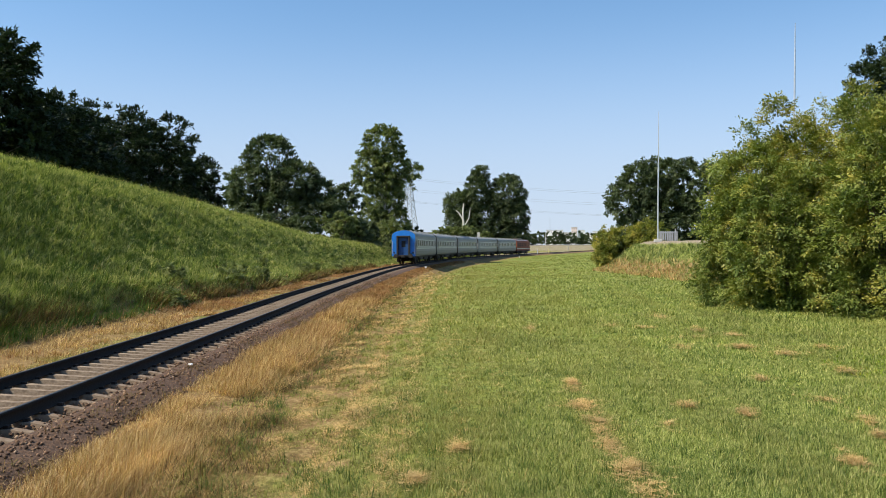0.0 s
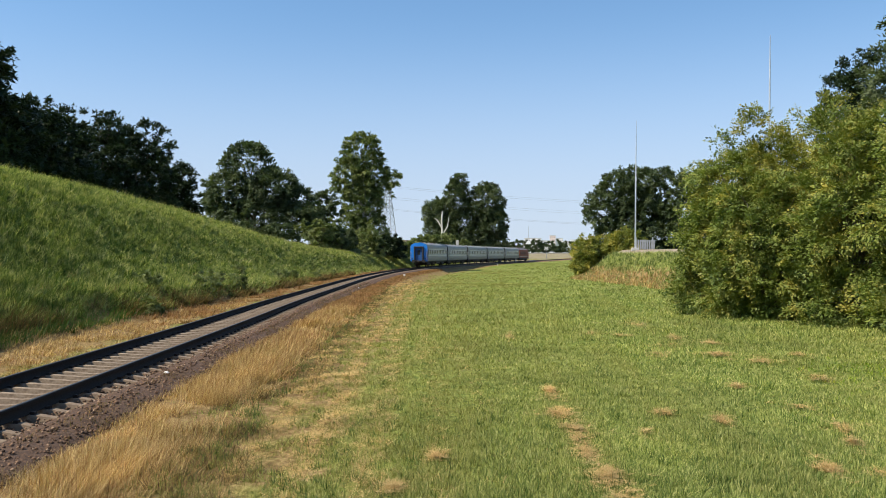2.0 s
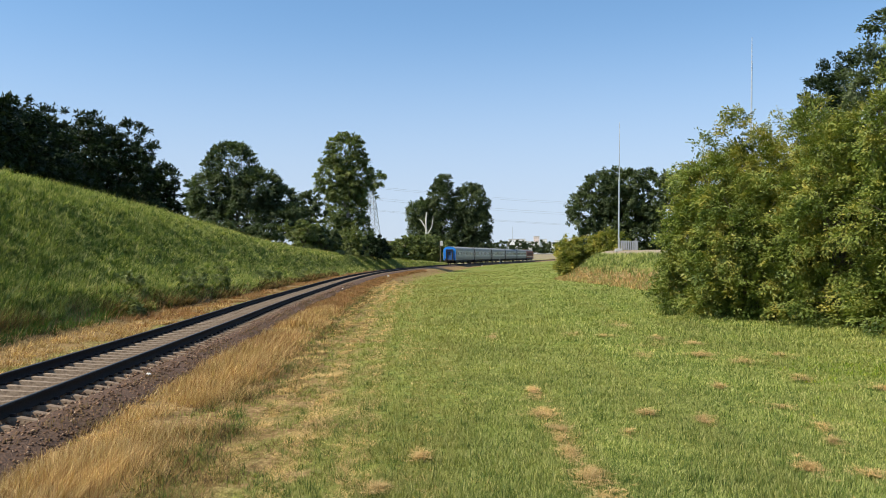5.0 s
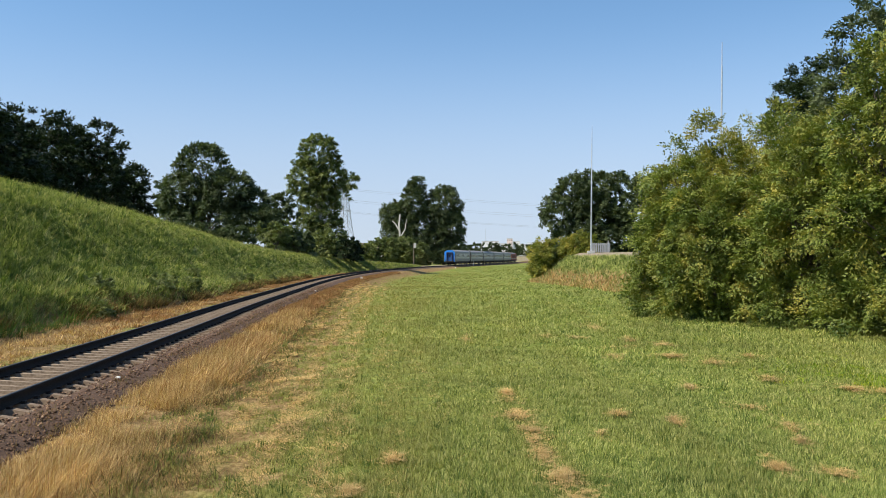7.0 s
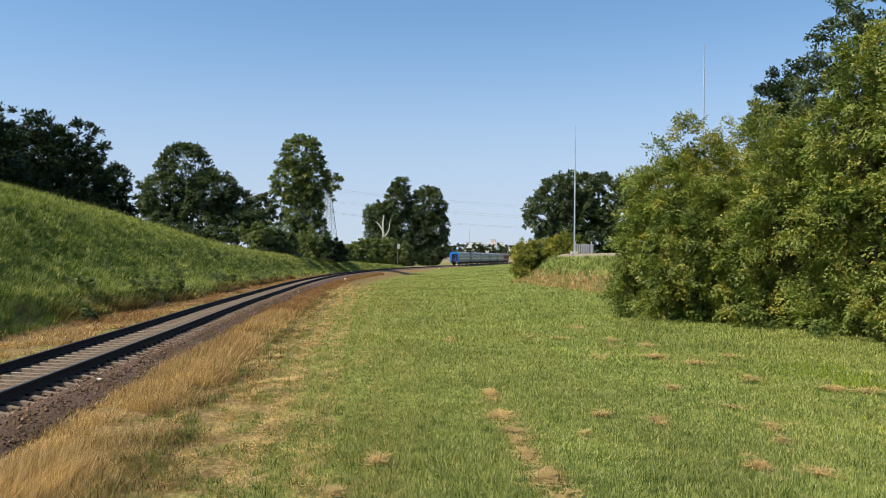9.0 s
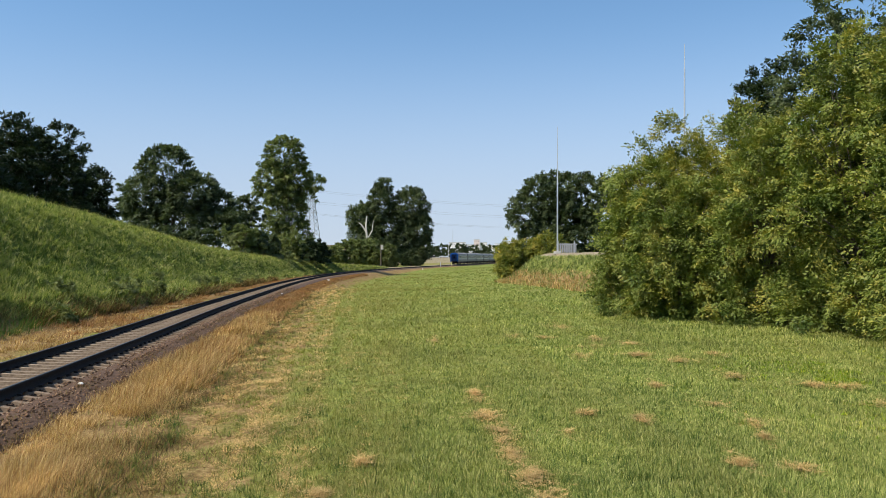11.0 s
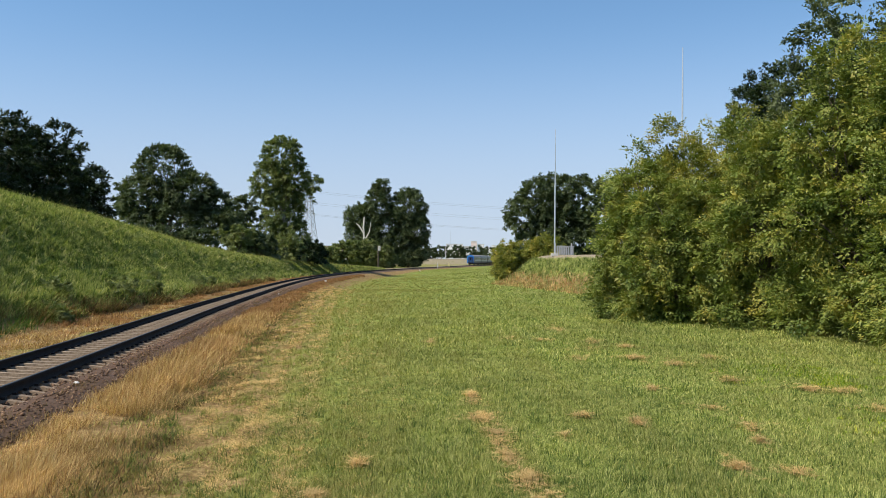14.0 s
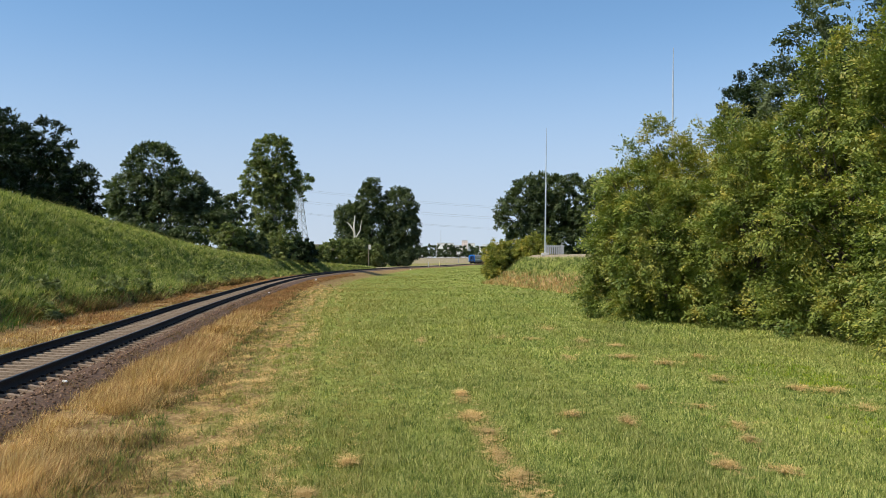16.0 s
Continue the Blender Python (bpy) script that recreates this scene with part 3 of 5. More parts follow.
    blades("grass_tuft", "coarse dark green tufts in the mown meadow", q, ground_z(q[:, 0], q[:, 1]) - 0.01, r.uniform(0.1, 0.22, len(q)), 0.009, 1.3, 14, M_COARSE, 21)
    q, dq = fan(22, 15000, 16, 140, -40, -8, 0.8)
    dd, hh = offset_of(q[:, 0], q[:, 1]), np.interp(q[:, 1], BANK_Y, BANK_H)
    q = q[(dd < -4.4) & (dd > -5.2 - 1.55 * hh)]
    blades("bank_tuft", "coarse dark tufts on the embankment slope", q, ground_z(q[:, 0], q[:, 1]) - 0.02, r.uniform(0.25, 0.6, len(q)), 0.022 * np.clip(np.hypot(q[:, 0], q[:, 1]) / 24, 1, 5), 1.3, 11, M_COARSE, 23, wind=(0.2, -0.1))
    n = 900
    s = s_of(5) + (s_of(70) - s_of(5)) * r.random(n) ** 1.6
    x, y, hx, hy = on_track(s)
    a = r.normal(4.1, 0.4, n)
    q = np.stack([x + a * hy, y - a * hx], -1)
    blades("verge_tuft", "dark green tufts along the edge of the dry verge", q, ground_z(q[:, 0], q[:, 1]) - 0.01, r.uniform(0.12, 0.25, n), 0.01, 1.4, 14, M_COARSE, 24)
    # dark brown tufts added to stand for the shaded hollows along the verge
    n = 3000
    s = s_of(3) + (s_of(60) - s_of(3)) * r.random(n) ** 1.5
    x, y, hx, hy = on_track(s)
    a = r.normal(4.0, 0.38, n)
    q = np.stack([x + a * hy, y - a * hx], -1)
    q = q[wavy(q[:, 0] * 1.3, q[:, 1] * 1.0) + r.normal(0, 0.25, n) > 0.0]
    blades("verge_shade_growth", "matted brown dead growth darkened for the shaded edge of the verge", q, ground_z(q[:, 0], q[:, 1]) - 0.01, r.uniform(0.15, 0.34, len(q)), 0.01, 1.7, 14, M_UNDERGROWTH, 27, "weeds", 0.4, 0.3)
    # dry strips beside the ballast
    r = np.random.default_rng(13)
    n = 32000
    s = s_of(6) + (s_of(150) - s_of(6)) * r.random(n) ** 1.9
    a = np.where(r.random(n) < 0.66, np.clip(r.normal(2.7, 0.5, n), 1.75, 3.75), -2.0 - np.abs(r.normal(0, 1.8, n)))
    x, y, hx, hy = on_track(s)
    xy = np.stack([x + a * hy, y - a * hx], -1)
    keep = (wavy(xy[:, 0] * 1.6, xy[:, 1] * 1.3) + r.normal(0, 0.35, n) > -0.35)
    xy, a = xy[keep], a[keep]
    dist = np.hypot(xy[:, 0], xy[:, 1])
    hgt = np.interp(a, [-4.6, -2.5, 1.5, 1.9, 2.9, 4.6], [0.34, 0.22, 0.14, 0.2, 0.46, 0.2])
    hgt = hgt * (1 - 0.5 * smooth01((dist - 30) / 45)) * (1 + 0.3 * wavy(xy[:, 0] * 0.8, xy[:, 1] * 0.5))
    rusty = dist + 14 * wavy(xy[:, 0] * 0.6, xy[:, 1] * 0.4) + r.normal(0, 9, len(dist)) > 36
    for nm, sel, mt, lb in (("dry_grass", ~rusty, M_DRY, "parched straw-coloured grass beside the ballast"), ("rusty_grass", rusty, M_RUST, "low reddish-brown withered grass beside the ballast")):
        q = xy[sel]
        blades(nm, lb, q, ground_z(q[:, 0], q[:, 1]) - 0.02, hgt[sel], 0.009 * np.clip(dist[sel] / 12, 1, 6), 1.6, 9, mt, 4, wind=(0.2, -0.05))
    r = np.random.default_rng(28)
    n = 2600
    s = s_of(4) + (s_of(70) - s_of(4)) * r.random(n) ** 1.6
    x, y, hx, hy = on_track(s)
    a = r.uniform(1.45, 2.3, n)
    q = np.stack([x + a * hy, y - a * hx], -1)
    q = q[wavy(q[:, 0] * 1.9, q[:, 1] * 1.4) + r.normal(0, 0.3, n) > 0.0]
    blades("shoulder_weeds", "brown withered weeds on the ballast shoulder", q, np.interp(offset_of(q[:, 0], q[:, 1]), [1.3, 1.75, 2.3], [0.11, 0.06, -0.18]), r.uniform(0.08, 0.24, len(q)), 0.007, 1.7, 9, M_UNDERGROWTH, 29, "weeds")
    # dry reeds on the mound
    r = np.random.default_rng(14)
    xy = np.stack([r.uniform(2, 16, 9000), r.uniform(50, 92, 9000)], -1)
    md = mound_d(xy[:, 0], xy[:, 1])
    keep = (md < 7.9) & (md > 3.5)
    xy, md = xy[keep], md[keep]
    green = r.random(len(xy)) < 0.3 + 0.7 * smooth01((6.9 - md) / 2.0)
    for nm, sel, mt, lb in (("mound_reed", ~green, M_DRY, "dry standing reeds round the foot of the mound"), ("mound_grass", green, M_TALL, "rank green grass on the mound")):
        q = xy[sel]
        blades(nm, lb, q, ground_z(q[:, 0], q[:, 1]) - 0.02, 0.42, 0.045, 0.7, 7, mt, 5)
    # hay left in rows by the mower
    r = np.random.default_rng(15)
    spots = [(0.4, 14.7, 0.2, 0.5), (0.45, 13.4, 0.3, 0.4), (0.62, 12.2, 0.25, 0.4), (0.7, 10.7, 0.16, 0.5), (0.86, 9.5, 0.22, 0.5), (0.98, 8.6, 0.25, 0.4), (-0.66, 25.9, 0.2, 1.4),
             (4.4, 12.55, 0.17, 0.3), (4.25, 11.7, 0.12, 0.3), (4.33, 14.3, 0.28, 0.3), (5.8, 17.6, 0.2, 0.4), (3.9, 16.3, 0.16, 0.3), (3.2, 21.5, 0.35, 0.7), (4.3, 25.5, 0.4, 1.2), (5.06, 24.3, 0.4, 0.5),
             (5.35, 20.2, 0.4, 0.4), (4.7, 21.2, 0.3, 0.5), (1.8, 27.0, 0.3, 0.5), (3.8, 30.4, 0.4, 1.4), (2.1, 13.6, 0.15, 0.2), (1.6, 12.1, 0.1, 0.2), (2.86, 13.0, 0.1, 0.3), (3.45, 10.2, 0.14, 0.3),
             (-1.2, 10.4, 0.12, 0.2), (7.5, 16.0, 0.4, 0.3), (6.9, 16.4, 0.35, 0.3), (7.05, 14.2, 0.3, 0.3), (4.1, 10.0, 0.17, 0.25), (6.6, 21.5, 0.4, 0.4), (-1.5, 9.0, 0.15, 0.2), (0.58, 11.6, 0.1, 0.2), (0.33, 15.6, 0.1, 0.3), (4.6, 21.4, 0.5, 0.3), (3.6, 23.6, 0.5, 0.4), (2.7, 26.2, 0.5, 0.4)]
    xy = np.concatenate([np.stack([r.standard_t(3, int(380 * min(1, (a * b) ** 0.5 + 0.12))) * a * 0.32 + x, r.standard_t(3, int(380 * min(1, (a * b) ** 0.5 + 0.12))) * b * 0.42 + y], -1) for x, y, a, b in spots])
    xy = xy[wavy(xy[:, 0] * 5.2, xy[:, 1] * 3.1) + r.normal(0, 0.35, len(xy)) > -0.25]
    blades("hay", "pale mown hay left lying in small heaps", xy, ground_z(xy[:, 0], xy[:, 1]) + r.uniform(0.02, 0.09, len(xy)), 0.09, 0.008, 2.3, 5, M_HAY, 6, "hay", 0.42, 0.65)
    # broad-leaved weeds towards the hedge
    q = np.stack([r.normal(9.2, 1.5, 9000), r.normal(15.5, 2.6, 9000)], -1)
    q = q[wavy(q[:, 0] * 1.3, q[:, 1] * 0.9) > -0.05]
    blades("clover", "bright yellow-green low weeds in the meadow", q, ground_z(q[:, 0], q[:, 1]) - 0.01, 0.09, 0.045, 1.8, 5, M_CLOVER, 8, "weeds", 0.4)
    # trampled band of cut straw between the meadow and the dry strip
    n = 36000
    s = s_of(4) + (s_of(95) - s_of(4)) * r.random(n) ** 1.7
    a = 3.7 + np.abs(r.normal(0, 1.5, n))
    x, y, hx, hy = on_track(s)
    xy = np.stack([x + a * hy, y - a * hx], -1)
    xy = xy[np.sin(a * 7.5 + 0.8 * np.sin(y * 0.35)) + 0.9 * wavy(xy[:, 0] * 2.1, xy[:, 1] * 0.8) + r.normal(0, 0.4, n) > 0.15]
    dist = np.hypot(xy[:, 0], xy[:, 1])
    blades("cut_straw", "flattened cut straw along the edge of the meadow", xy, ground_z(xy[:, 0], xy[:, 1]) + 0.02, 0.13, 0.006 * np.clip(dist / 10, 1, 7), 2.2, 5, M_HAY, 7, "straw", 0.42, 0.6)


grasses()

# ---- trees and shrubs ----


def crown(name, lobes, n, leaf, mat, parent, seed, clump=0.9, per=10, spike=0.0, flat=0.7, bough=1.7):
    """Leaves in sprays on boughs over and inside rounded lobes (x, y, z, rx, ry, rz), with ragged outline and gaps."""
    r = np.random.default_rng(seed)
    L = np.array(lobes, float)
    area = (L[:, 3] * L[:, 4] + L[:, 3] * L[:, 5] + L[:, 4] * L[:, 5])

    def unit(v):
        return v / (np.linalg.norm(v, axis=-1, keepdims=True) + 1e-9)
    nc = max(12, n // per)
    nb = max(4, nc // 10)
    pick = r.choice(len(L), nb, p=area / area.sum())
    ub = unit(r.normal(0, 1, (nb, 3)))
    rad = 0.96 - np.abs(r.normal(0, 0.17, nb))
    cb = L[pick, :3] + ub * L[pick, 3:] * rad[:, None]
    cb[:, 2] += spike * r.random(nb) ** 4 * (ub[:, 2] > 0.2)
    sb = clump * bough * r.uniform(0.5, 1.15, nb)
    # sprays: over the outer, upper half of each bough
    k = np.repeat(np.arange(nb), -(-nc // nb))[:nc]
    nc = len(k)
    us = unit(r.normal(0, 1, (nc, 3)) + ub[k] * 0.9 + np.array([0, 0, 0.45]))
    c = cb[k] + us * sb[k][:, None] * np.array([0.55, 0.55, 0.4]) * r.uniform(0.55, 1.05, nc)[:, None]
    way = unit(us + ub[k] * 0.5 + r.normal(0, 0.35, (nc, 3)) + np.array([0, 0, -0.25]))
    up = unit(us * 0.5 + ub[k] * 0.35 + np.array([0, 0, 0.55]) + r.normal(0, 0.28, (nc, 3)))
    across = unit(np.cross(way, up))
    up = np.cross(across, way)
    size = clump * r.uniform(0.5, 0.95, nc)
    # leaves: spread flat along each spray, drooping to its tip
    j = np.repeat(np.arange(nc), per)
    m = len(j)
    f, g = r.uniform(-0.5, 0.62, m), r.uniform(-1, 1, m)
    side = g * (0.52 - 0.5 * np.abs(f))
    p = c[j] + size[j][:, None] * (way[j] * f[:, None] + across[j] * side[:, None] + up[j] * (r.normal(0, 0.13 * flat, m) - 0.22 * f * f)[:, None])
    nrm = unit(up[j] + r.normal(0, 0.36, (m, 3)))
    t = unit(np.cross(nrm, np.cross(way[j] + across[j] * g[:, None] * 1.1 + r.normal(0, 0.3, (m, 3)), nrm)))
    b = np.cross(nrm, t)
    q = (leaf * r.uniform(0.65, 1.2, m))[:, None]
    V = np.stack([p - t * q * 0.5 - b * q * 0.27, p + t * q * 0.72 - nrm * q * 0.12, p - t * q * 0.3 + b * q * 0.36], 1)
    z0 = ground_z(V[:, 0, 0] + parent.location.x, V[:, 0, 1] + parent.location.y) - parent.location.z
    V = V[V[:, :, 2].min(1) > z0]
    return quick(name, V.reshape(-1, 3), np.arange(len(V) * 3).reshape(-1, 3), mat, parent)


def tree(name, label, x, y, lobes, n, leaf, mat, seed, trunk=0.3, bark=None, clump=0.9, stems=1, category="tree", spike=0.0, per=10, flat=0.7, group=""):
    """Lobes stand relative to the foot of the trunk."""
    z = float(ground_z(x, y)) - 0.05
    t = thing(name, label, category, pose(x, y, z), group)
    rng = random.Random(seed)
    bm = bmesh.new()
    top = max(l[2] for l in lobes)
    lean = sum(l[0] for l in lobes) / len(lobes), sum(l[1] for l in lobes) / len(lobes)
    for k in range(stems):
        a = rng.uniform(0, 6.28)
        f = (math.cos(a) * 0.25 * (stems > 1), math.sin(a) * 0.25 * (stems > 1))
        tube(bm, [(f[0], f[1], -0.2), (f[0] + lean[0] * 0.15, f[1] + lean[1] * 0.15, top * 0.3), (f[0] * 3 + lean[0] * 0.6, f[1] * 3 + lean[1] * 0.6, top * 0.65), (f[0] * 4 + lean[0], f[1] * 4 + lean[1], top)], [trunk * 1.15, trunk * 0.85, trunk * 0.5, trunk * 0.15], 7)
    for l in lobes:
        for k in range(3):
            z0 = l[2] * rng.uniform(0.35, 0.7)
            e = Vector((l[0] + l[3] * rng.uniform(-0.6, 0.6), l[1] + l[4] * rng.uniform(-0.6, 0.6), l[2] + l[5] * rng.uniform(-0.2, 0.6)))
            b0 = Vector((lean[0] * z0 / top * 0.7, lean[1] * z0 / top * 0.7, z0))
            tube(bm, [b0, b0.lerp(e, 0.5) + Vector((0, 0, 0.2)), e], [trunk * 0.4, trunk * 0.25, trunk * 0.07], 5)
    part("trunk", bm, bark or M_BARK, t)
    crown("crown", lobes, n, leaf, mat, t, seed, clump, per, spike, flat)
    return t


def lobed(seed, rx, ry, h, low, n=7, narrow=0.75):
    """An uneven crown of n lobes between the heights low and h."""
    r = random.Random(seed)
    out = [(0, 0, (h + low) / 2, rx * 0.84, ry * 0.84, (h - low) * 0.5)]
    for k in range(n):
        a = k * 2.4 + r.uniform(-0.4, 0.4)
        f = (k + 0.5) / n
        z = low + (h - low) * (0.15 + 0.7 * f)
        q = 1 - narrow * max(0, f - 0.35)
        s = r.uniform(0.36, 0.5)
        out.append((math.cos(a) * rx * 0.66 * q, math.sin(a) * ry * 0.66 * q, z, rx * s, ry * s, (h - low) * r.uniform(0.16, 0.24)))
    return out


def vegetation():
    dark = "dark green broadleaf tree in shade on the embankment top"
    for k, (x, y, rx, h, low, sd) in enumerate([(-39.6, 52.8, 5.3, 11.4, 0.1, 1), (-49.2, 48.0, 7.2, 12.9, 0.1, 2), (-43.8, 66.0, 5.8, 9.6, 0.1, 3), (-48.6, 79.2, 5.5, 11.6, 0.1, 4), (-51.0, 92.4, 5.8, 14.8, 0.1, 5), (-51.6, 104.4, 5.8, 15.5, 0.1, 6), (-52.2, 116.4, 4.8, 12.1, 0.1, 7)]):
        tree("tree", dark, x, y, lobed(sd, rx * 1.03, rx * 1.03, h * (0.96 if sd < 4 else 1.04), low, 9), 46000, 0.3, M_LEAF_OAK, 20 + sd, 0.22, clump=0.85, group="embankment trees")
    tree("tree", "spreading dark green oak-like tree with open branches", -46.0, 133, [(0, 0, 14.2, 4.2, 4, 4.3), (-3, 0, 9.6, 4.2, 4, 4), (4, 0, 10.6, 4.2, 4, 3.4), (7.5, 1, 8.8, 3, 3, 2.4), (1, -1, 6, 5, 4, 3.5), (9, 0, 6, 3, 3, 2.2)], 80000, 0.34, M_LEAF_WILLOW, 41, 0.4, clump=1.1)
    tree("tree", "thin pale-leaved tree beside a larger oak", -55, 140, [(0, 0, 10.5, 2, 2, 3.5), (1, 0, 6, 3, 3, 3.5)], 9000, 0.36, M_LEAF_WILLOW, 42, 0.2, clump=0.7)
    tree("tree", "low dark round tree behind the embankment", -37, 147, lobed(43, 4.5, 4, 11.5, 0.5, 6), 12000, 0.42, M_LEAF_WILLOW, 43, 0.25, clump=0.9)
    tree("poplar", "tall upright poplar with pale branches and one side limb", -32.6, 160, [(0, 0, 20.2, 4.0, 3.6, 4.2), (-2.4, 0, 15.5, 3.8, 3.6, 4.4), (1.8, 0, 16, 3.6, 3.4, 4.4), (0.2, 0, 9.5, 3.8, 3.6, 5), (6.2, 0, 15.2, 2.2, 1.6, 1.2), (4.2, 0, 12, 1.8, 1.6, 2), (1.5, 0, 4.5, 4, 3.6, 4), (-2, 0, 5, 3, 3, 4), (0, 0, 13, 3.4, 3.2, 3.5)], 100000, 0.31, M_LEAF_POPLAR, 44, 0.26, M_PALE_BARK, clump=0.8, spike=0.8)
    tree("tree", "large dark poplar in full leaf with a spiky top", -25.5, 289, [(0, 0, 21, 4.6, 4.5, 7), (-5.5, 0, 16.5, 4.6, 4, 5), (-4, 0, 9, 4.4, 4, 6), (1.5, 0, 11, 4.2, 4, 7), (-1, 0, 5, 5, 4, 5), (1, 0, 27.5, 2.2, 2.2, 3), (-8.3, 0, 17, 3.6, 3.6, 4), (-7.4, 0, 11, 3.6, 3.6, 4)], 90000, 0.48, M_LEAF_WILLOW, 45, 0.5, clump=1.5, spike=1.5)
    tree("tree", "large dark broad poplar in full leaf", -15.5, 291, [(0, 0, 20, 6.4, 6, 7.5), (2.4, 0, 13, 5, 5, 6), (-2, 0, 8, 5, 5, 7), (3.5, 0, 6, 4, 4, 4), (0, 0, 3.6, 5.4, 5, 3.6)], 90000, 0.48, M_LEAF_WILLOW, 46, 0.5, clump=1.5, spike=1.0)
    # a bare pale trunk in front of them
    t = thing("dead_tree", "bare pale dead trunk with a broken fork", "dead tree", pose(-29.3, 277, float(ground_z(-29.3, 277))))
    part("trunk", tubed([(0, 0, -0.2), (0.1, 0, 9), (-0.2, 0, 13.5), (0.1, 0, 17)], [0.42, 0.38, 0.32, 0.24], 8), M_PALE_BARK, t)
    part("limb", tubed([(-0.1, 0, 11.5), (-1.6, 0, 14), (-2.6, 0, 14.8)], [0.3, 0.22, 0.1], 6), M_PALE_BARK, t)
    part("limb", tubed([(0, 0, 9), (1.8, 0, 12), (2.3, 0, 15.5)], [0.25, 0.18, 0.08], 6), M_PALE_BARK, t)
    # shrubs behind the track
    for k, (x, y, rx, h) in enumerate([(-37, 240, 6, 5.2), (-30.5, 243, 6, 6.8), (-25, 243, 5.5, 7.0), (-20.5, 244, 4, 5.6)]):
        tree("shrub", "dense rounded green shrub behind the track", x, y, lobed(50 + k, rx, 4, h * 1.2, 0.0, 6, 0.5), 26000, 0.42, M_LEAF_POPLAR, 50 + k, 0.1, clump=0.9, stems=3, category="shrub", group="shrubs behind the track")
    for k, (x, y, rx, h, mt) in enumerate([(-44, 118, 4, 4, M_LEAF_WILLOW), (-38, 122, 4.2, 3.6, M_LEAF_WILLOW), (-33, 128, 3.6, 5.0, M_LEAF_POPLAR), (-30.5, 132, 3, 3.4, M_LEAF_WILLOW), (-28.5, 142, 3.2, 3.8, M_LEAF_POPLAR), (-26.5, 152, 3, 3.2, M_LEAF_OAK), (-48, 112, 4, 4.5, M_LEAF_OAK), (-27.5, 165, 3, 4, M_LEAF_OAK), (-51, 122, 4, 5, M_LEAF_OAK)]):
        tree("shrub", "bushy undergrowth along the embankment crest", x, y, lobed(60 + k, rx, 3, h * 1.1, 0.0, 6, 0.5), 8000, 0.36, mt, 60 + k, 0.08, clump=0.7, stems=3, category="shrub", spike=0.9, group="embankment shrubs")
    # trees and shrubs beyond the mound
    tree("tree", "broad dense round-topped tree beyond the mound", 18, 169, [(0, 0, 14.5, 5, 5, 5), (-3.5, 0, 11, 3.8, 4, 4.4), (4, 0, 15, 5, 5, 5), (0, 0, 6, 5, 5, 5), (9, 0, 14.5, 5, 4, 5), (8, 0, 6, 5, 5, 5), (3.5, 0, 8, 6, 5, 6)], 95000, 0.4, M_LEAF_WILLOW, 71, 0.4, clump=1.1)
    tree("tree", "broad dense tree beyond the mound", 32, 165, lobed(72, 7, 6, 19, 1, 8), 18000, 0.52, M_LEAF_WILLOW, 72, 0.4, clump=1.1)
    for k, (x, y, rx, h) in enumerate([(8.2, 95, 2.4, 4.1), (10.4, 93.5, 2.3, 3.3), (6.2, 94.5, 1.7, 4.2), (5.9, 93, 1.3, 2.8)]):
        tree("shrub", "light green bushy shrub at the end of the mound", x, y, lobed(80 + k, rx, 1.8, h * 1.1, 0.0, 6, 0.5), 22000, 0.15, M_LEAF_GOLD, 80 + k, 0.06, clump=0.5, stems=3, category="shrub", spike=0.5, group="mound shrubs")
    # the tall hedge of shrubs and young trees on the right
    hedge = [(8.6, 36.6, 2.3, 2.2, 6.8, M_LEAF_BUSH), (10.7, 36.8, 2.6, 2.4, 8.0, M_LEAF_GOLD), (13.0, 35.2, 2.7, 2.4, 8.6, M_LEAF_GOLD), (9.3, 33.9, 2.2, 1.8, 5.4, M_LEAF_BUSH),
             (11.9, 31.2, 2.3, 2.0, 7.0, M_LEAF_BUSH), (14.6, 30.8, 2.6, 2.4, 11.6, M_LEAF_WILLOW), (13.2, 27.2, 2.4, 2.2, 9.6, M_LEAF_BUSH), (16.4, 27.4, 3, 2.8, 14.8, M_LEAF_WILLOW),
             (14.0, 23.2, 2.6, 2.4, 9.8, M_LEAF_BUSH), (17.2, 22.6, 3, 2.8, 12.5, M_LEAF_WILLOW), (14.9, 18.6, 2.4, 2.2, 7.5, M_LEAF_GOLD), (13.0, 20.4, 1.9, 1.8, 5.6, M_LEAF_BUSH)]
    for k, (x, y, rx, ry, h, mt) in enumerate(hedge):
        gold = mt is M_LEAF_GOLD
        tree("shrub", "tall leafy shrub with yellowing leaves in a hedge" if gold else "tall dense green shrub growing to the ground in a hedge", x, y, lobed(90 + k, rx * 1.06, ry * 1.06, h * 1.03, -0.2, 13, 0.5) + [(math.cos(q) * rx * 0.55, math.sin(q) * ry * 0.55, 0.9, rx * 0.62, ry * 0.62, 1.1) for q in (0.4, 2.0, 3.6, 5.2)], *((84000, 0.135) if x > 14.5 else (95000, 0.105)), mt, 90 + k, 0.09, clump=0.68, stems=4, category="shrub", spike=0.15, per=22, flat=0.5, group="hedge")
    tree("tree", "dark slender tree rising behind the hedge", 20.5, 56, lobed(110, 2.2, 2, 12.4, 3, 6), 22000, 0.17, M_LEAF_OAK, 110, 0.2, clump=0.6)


vegetation()


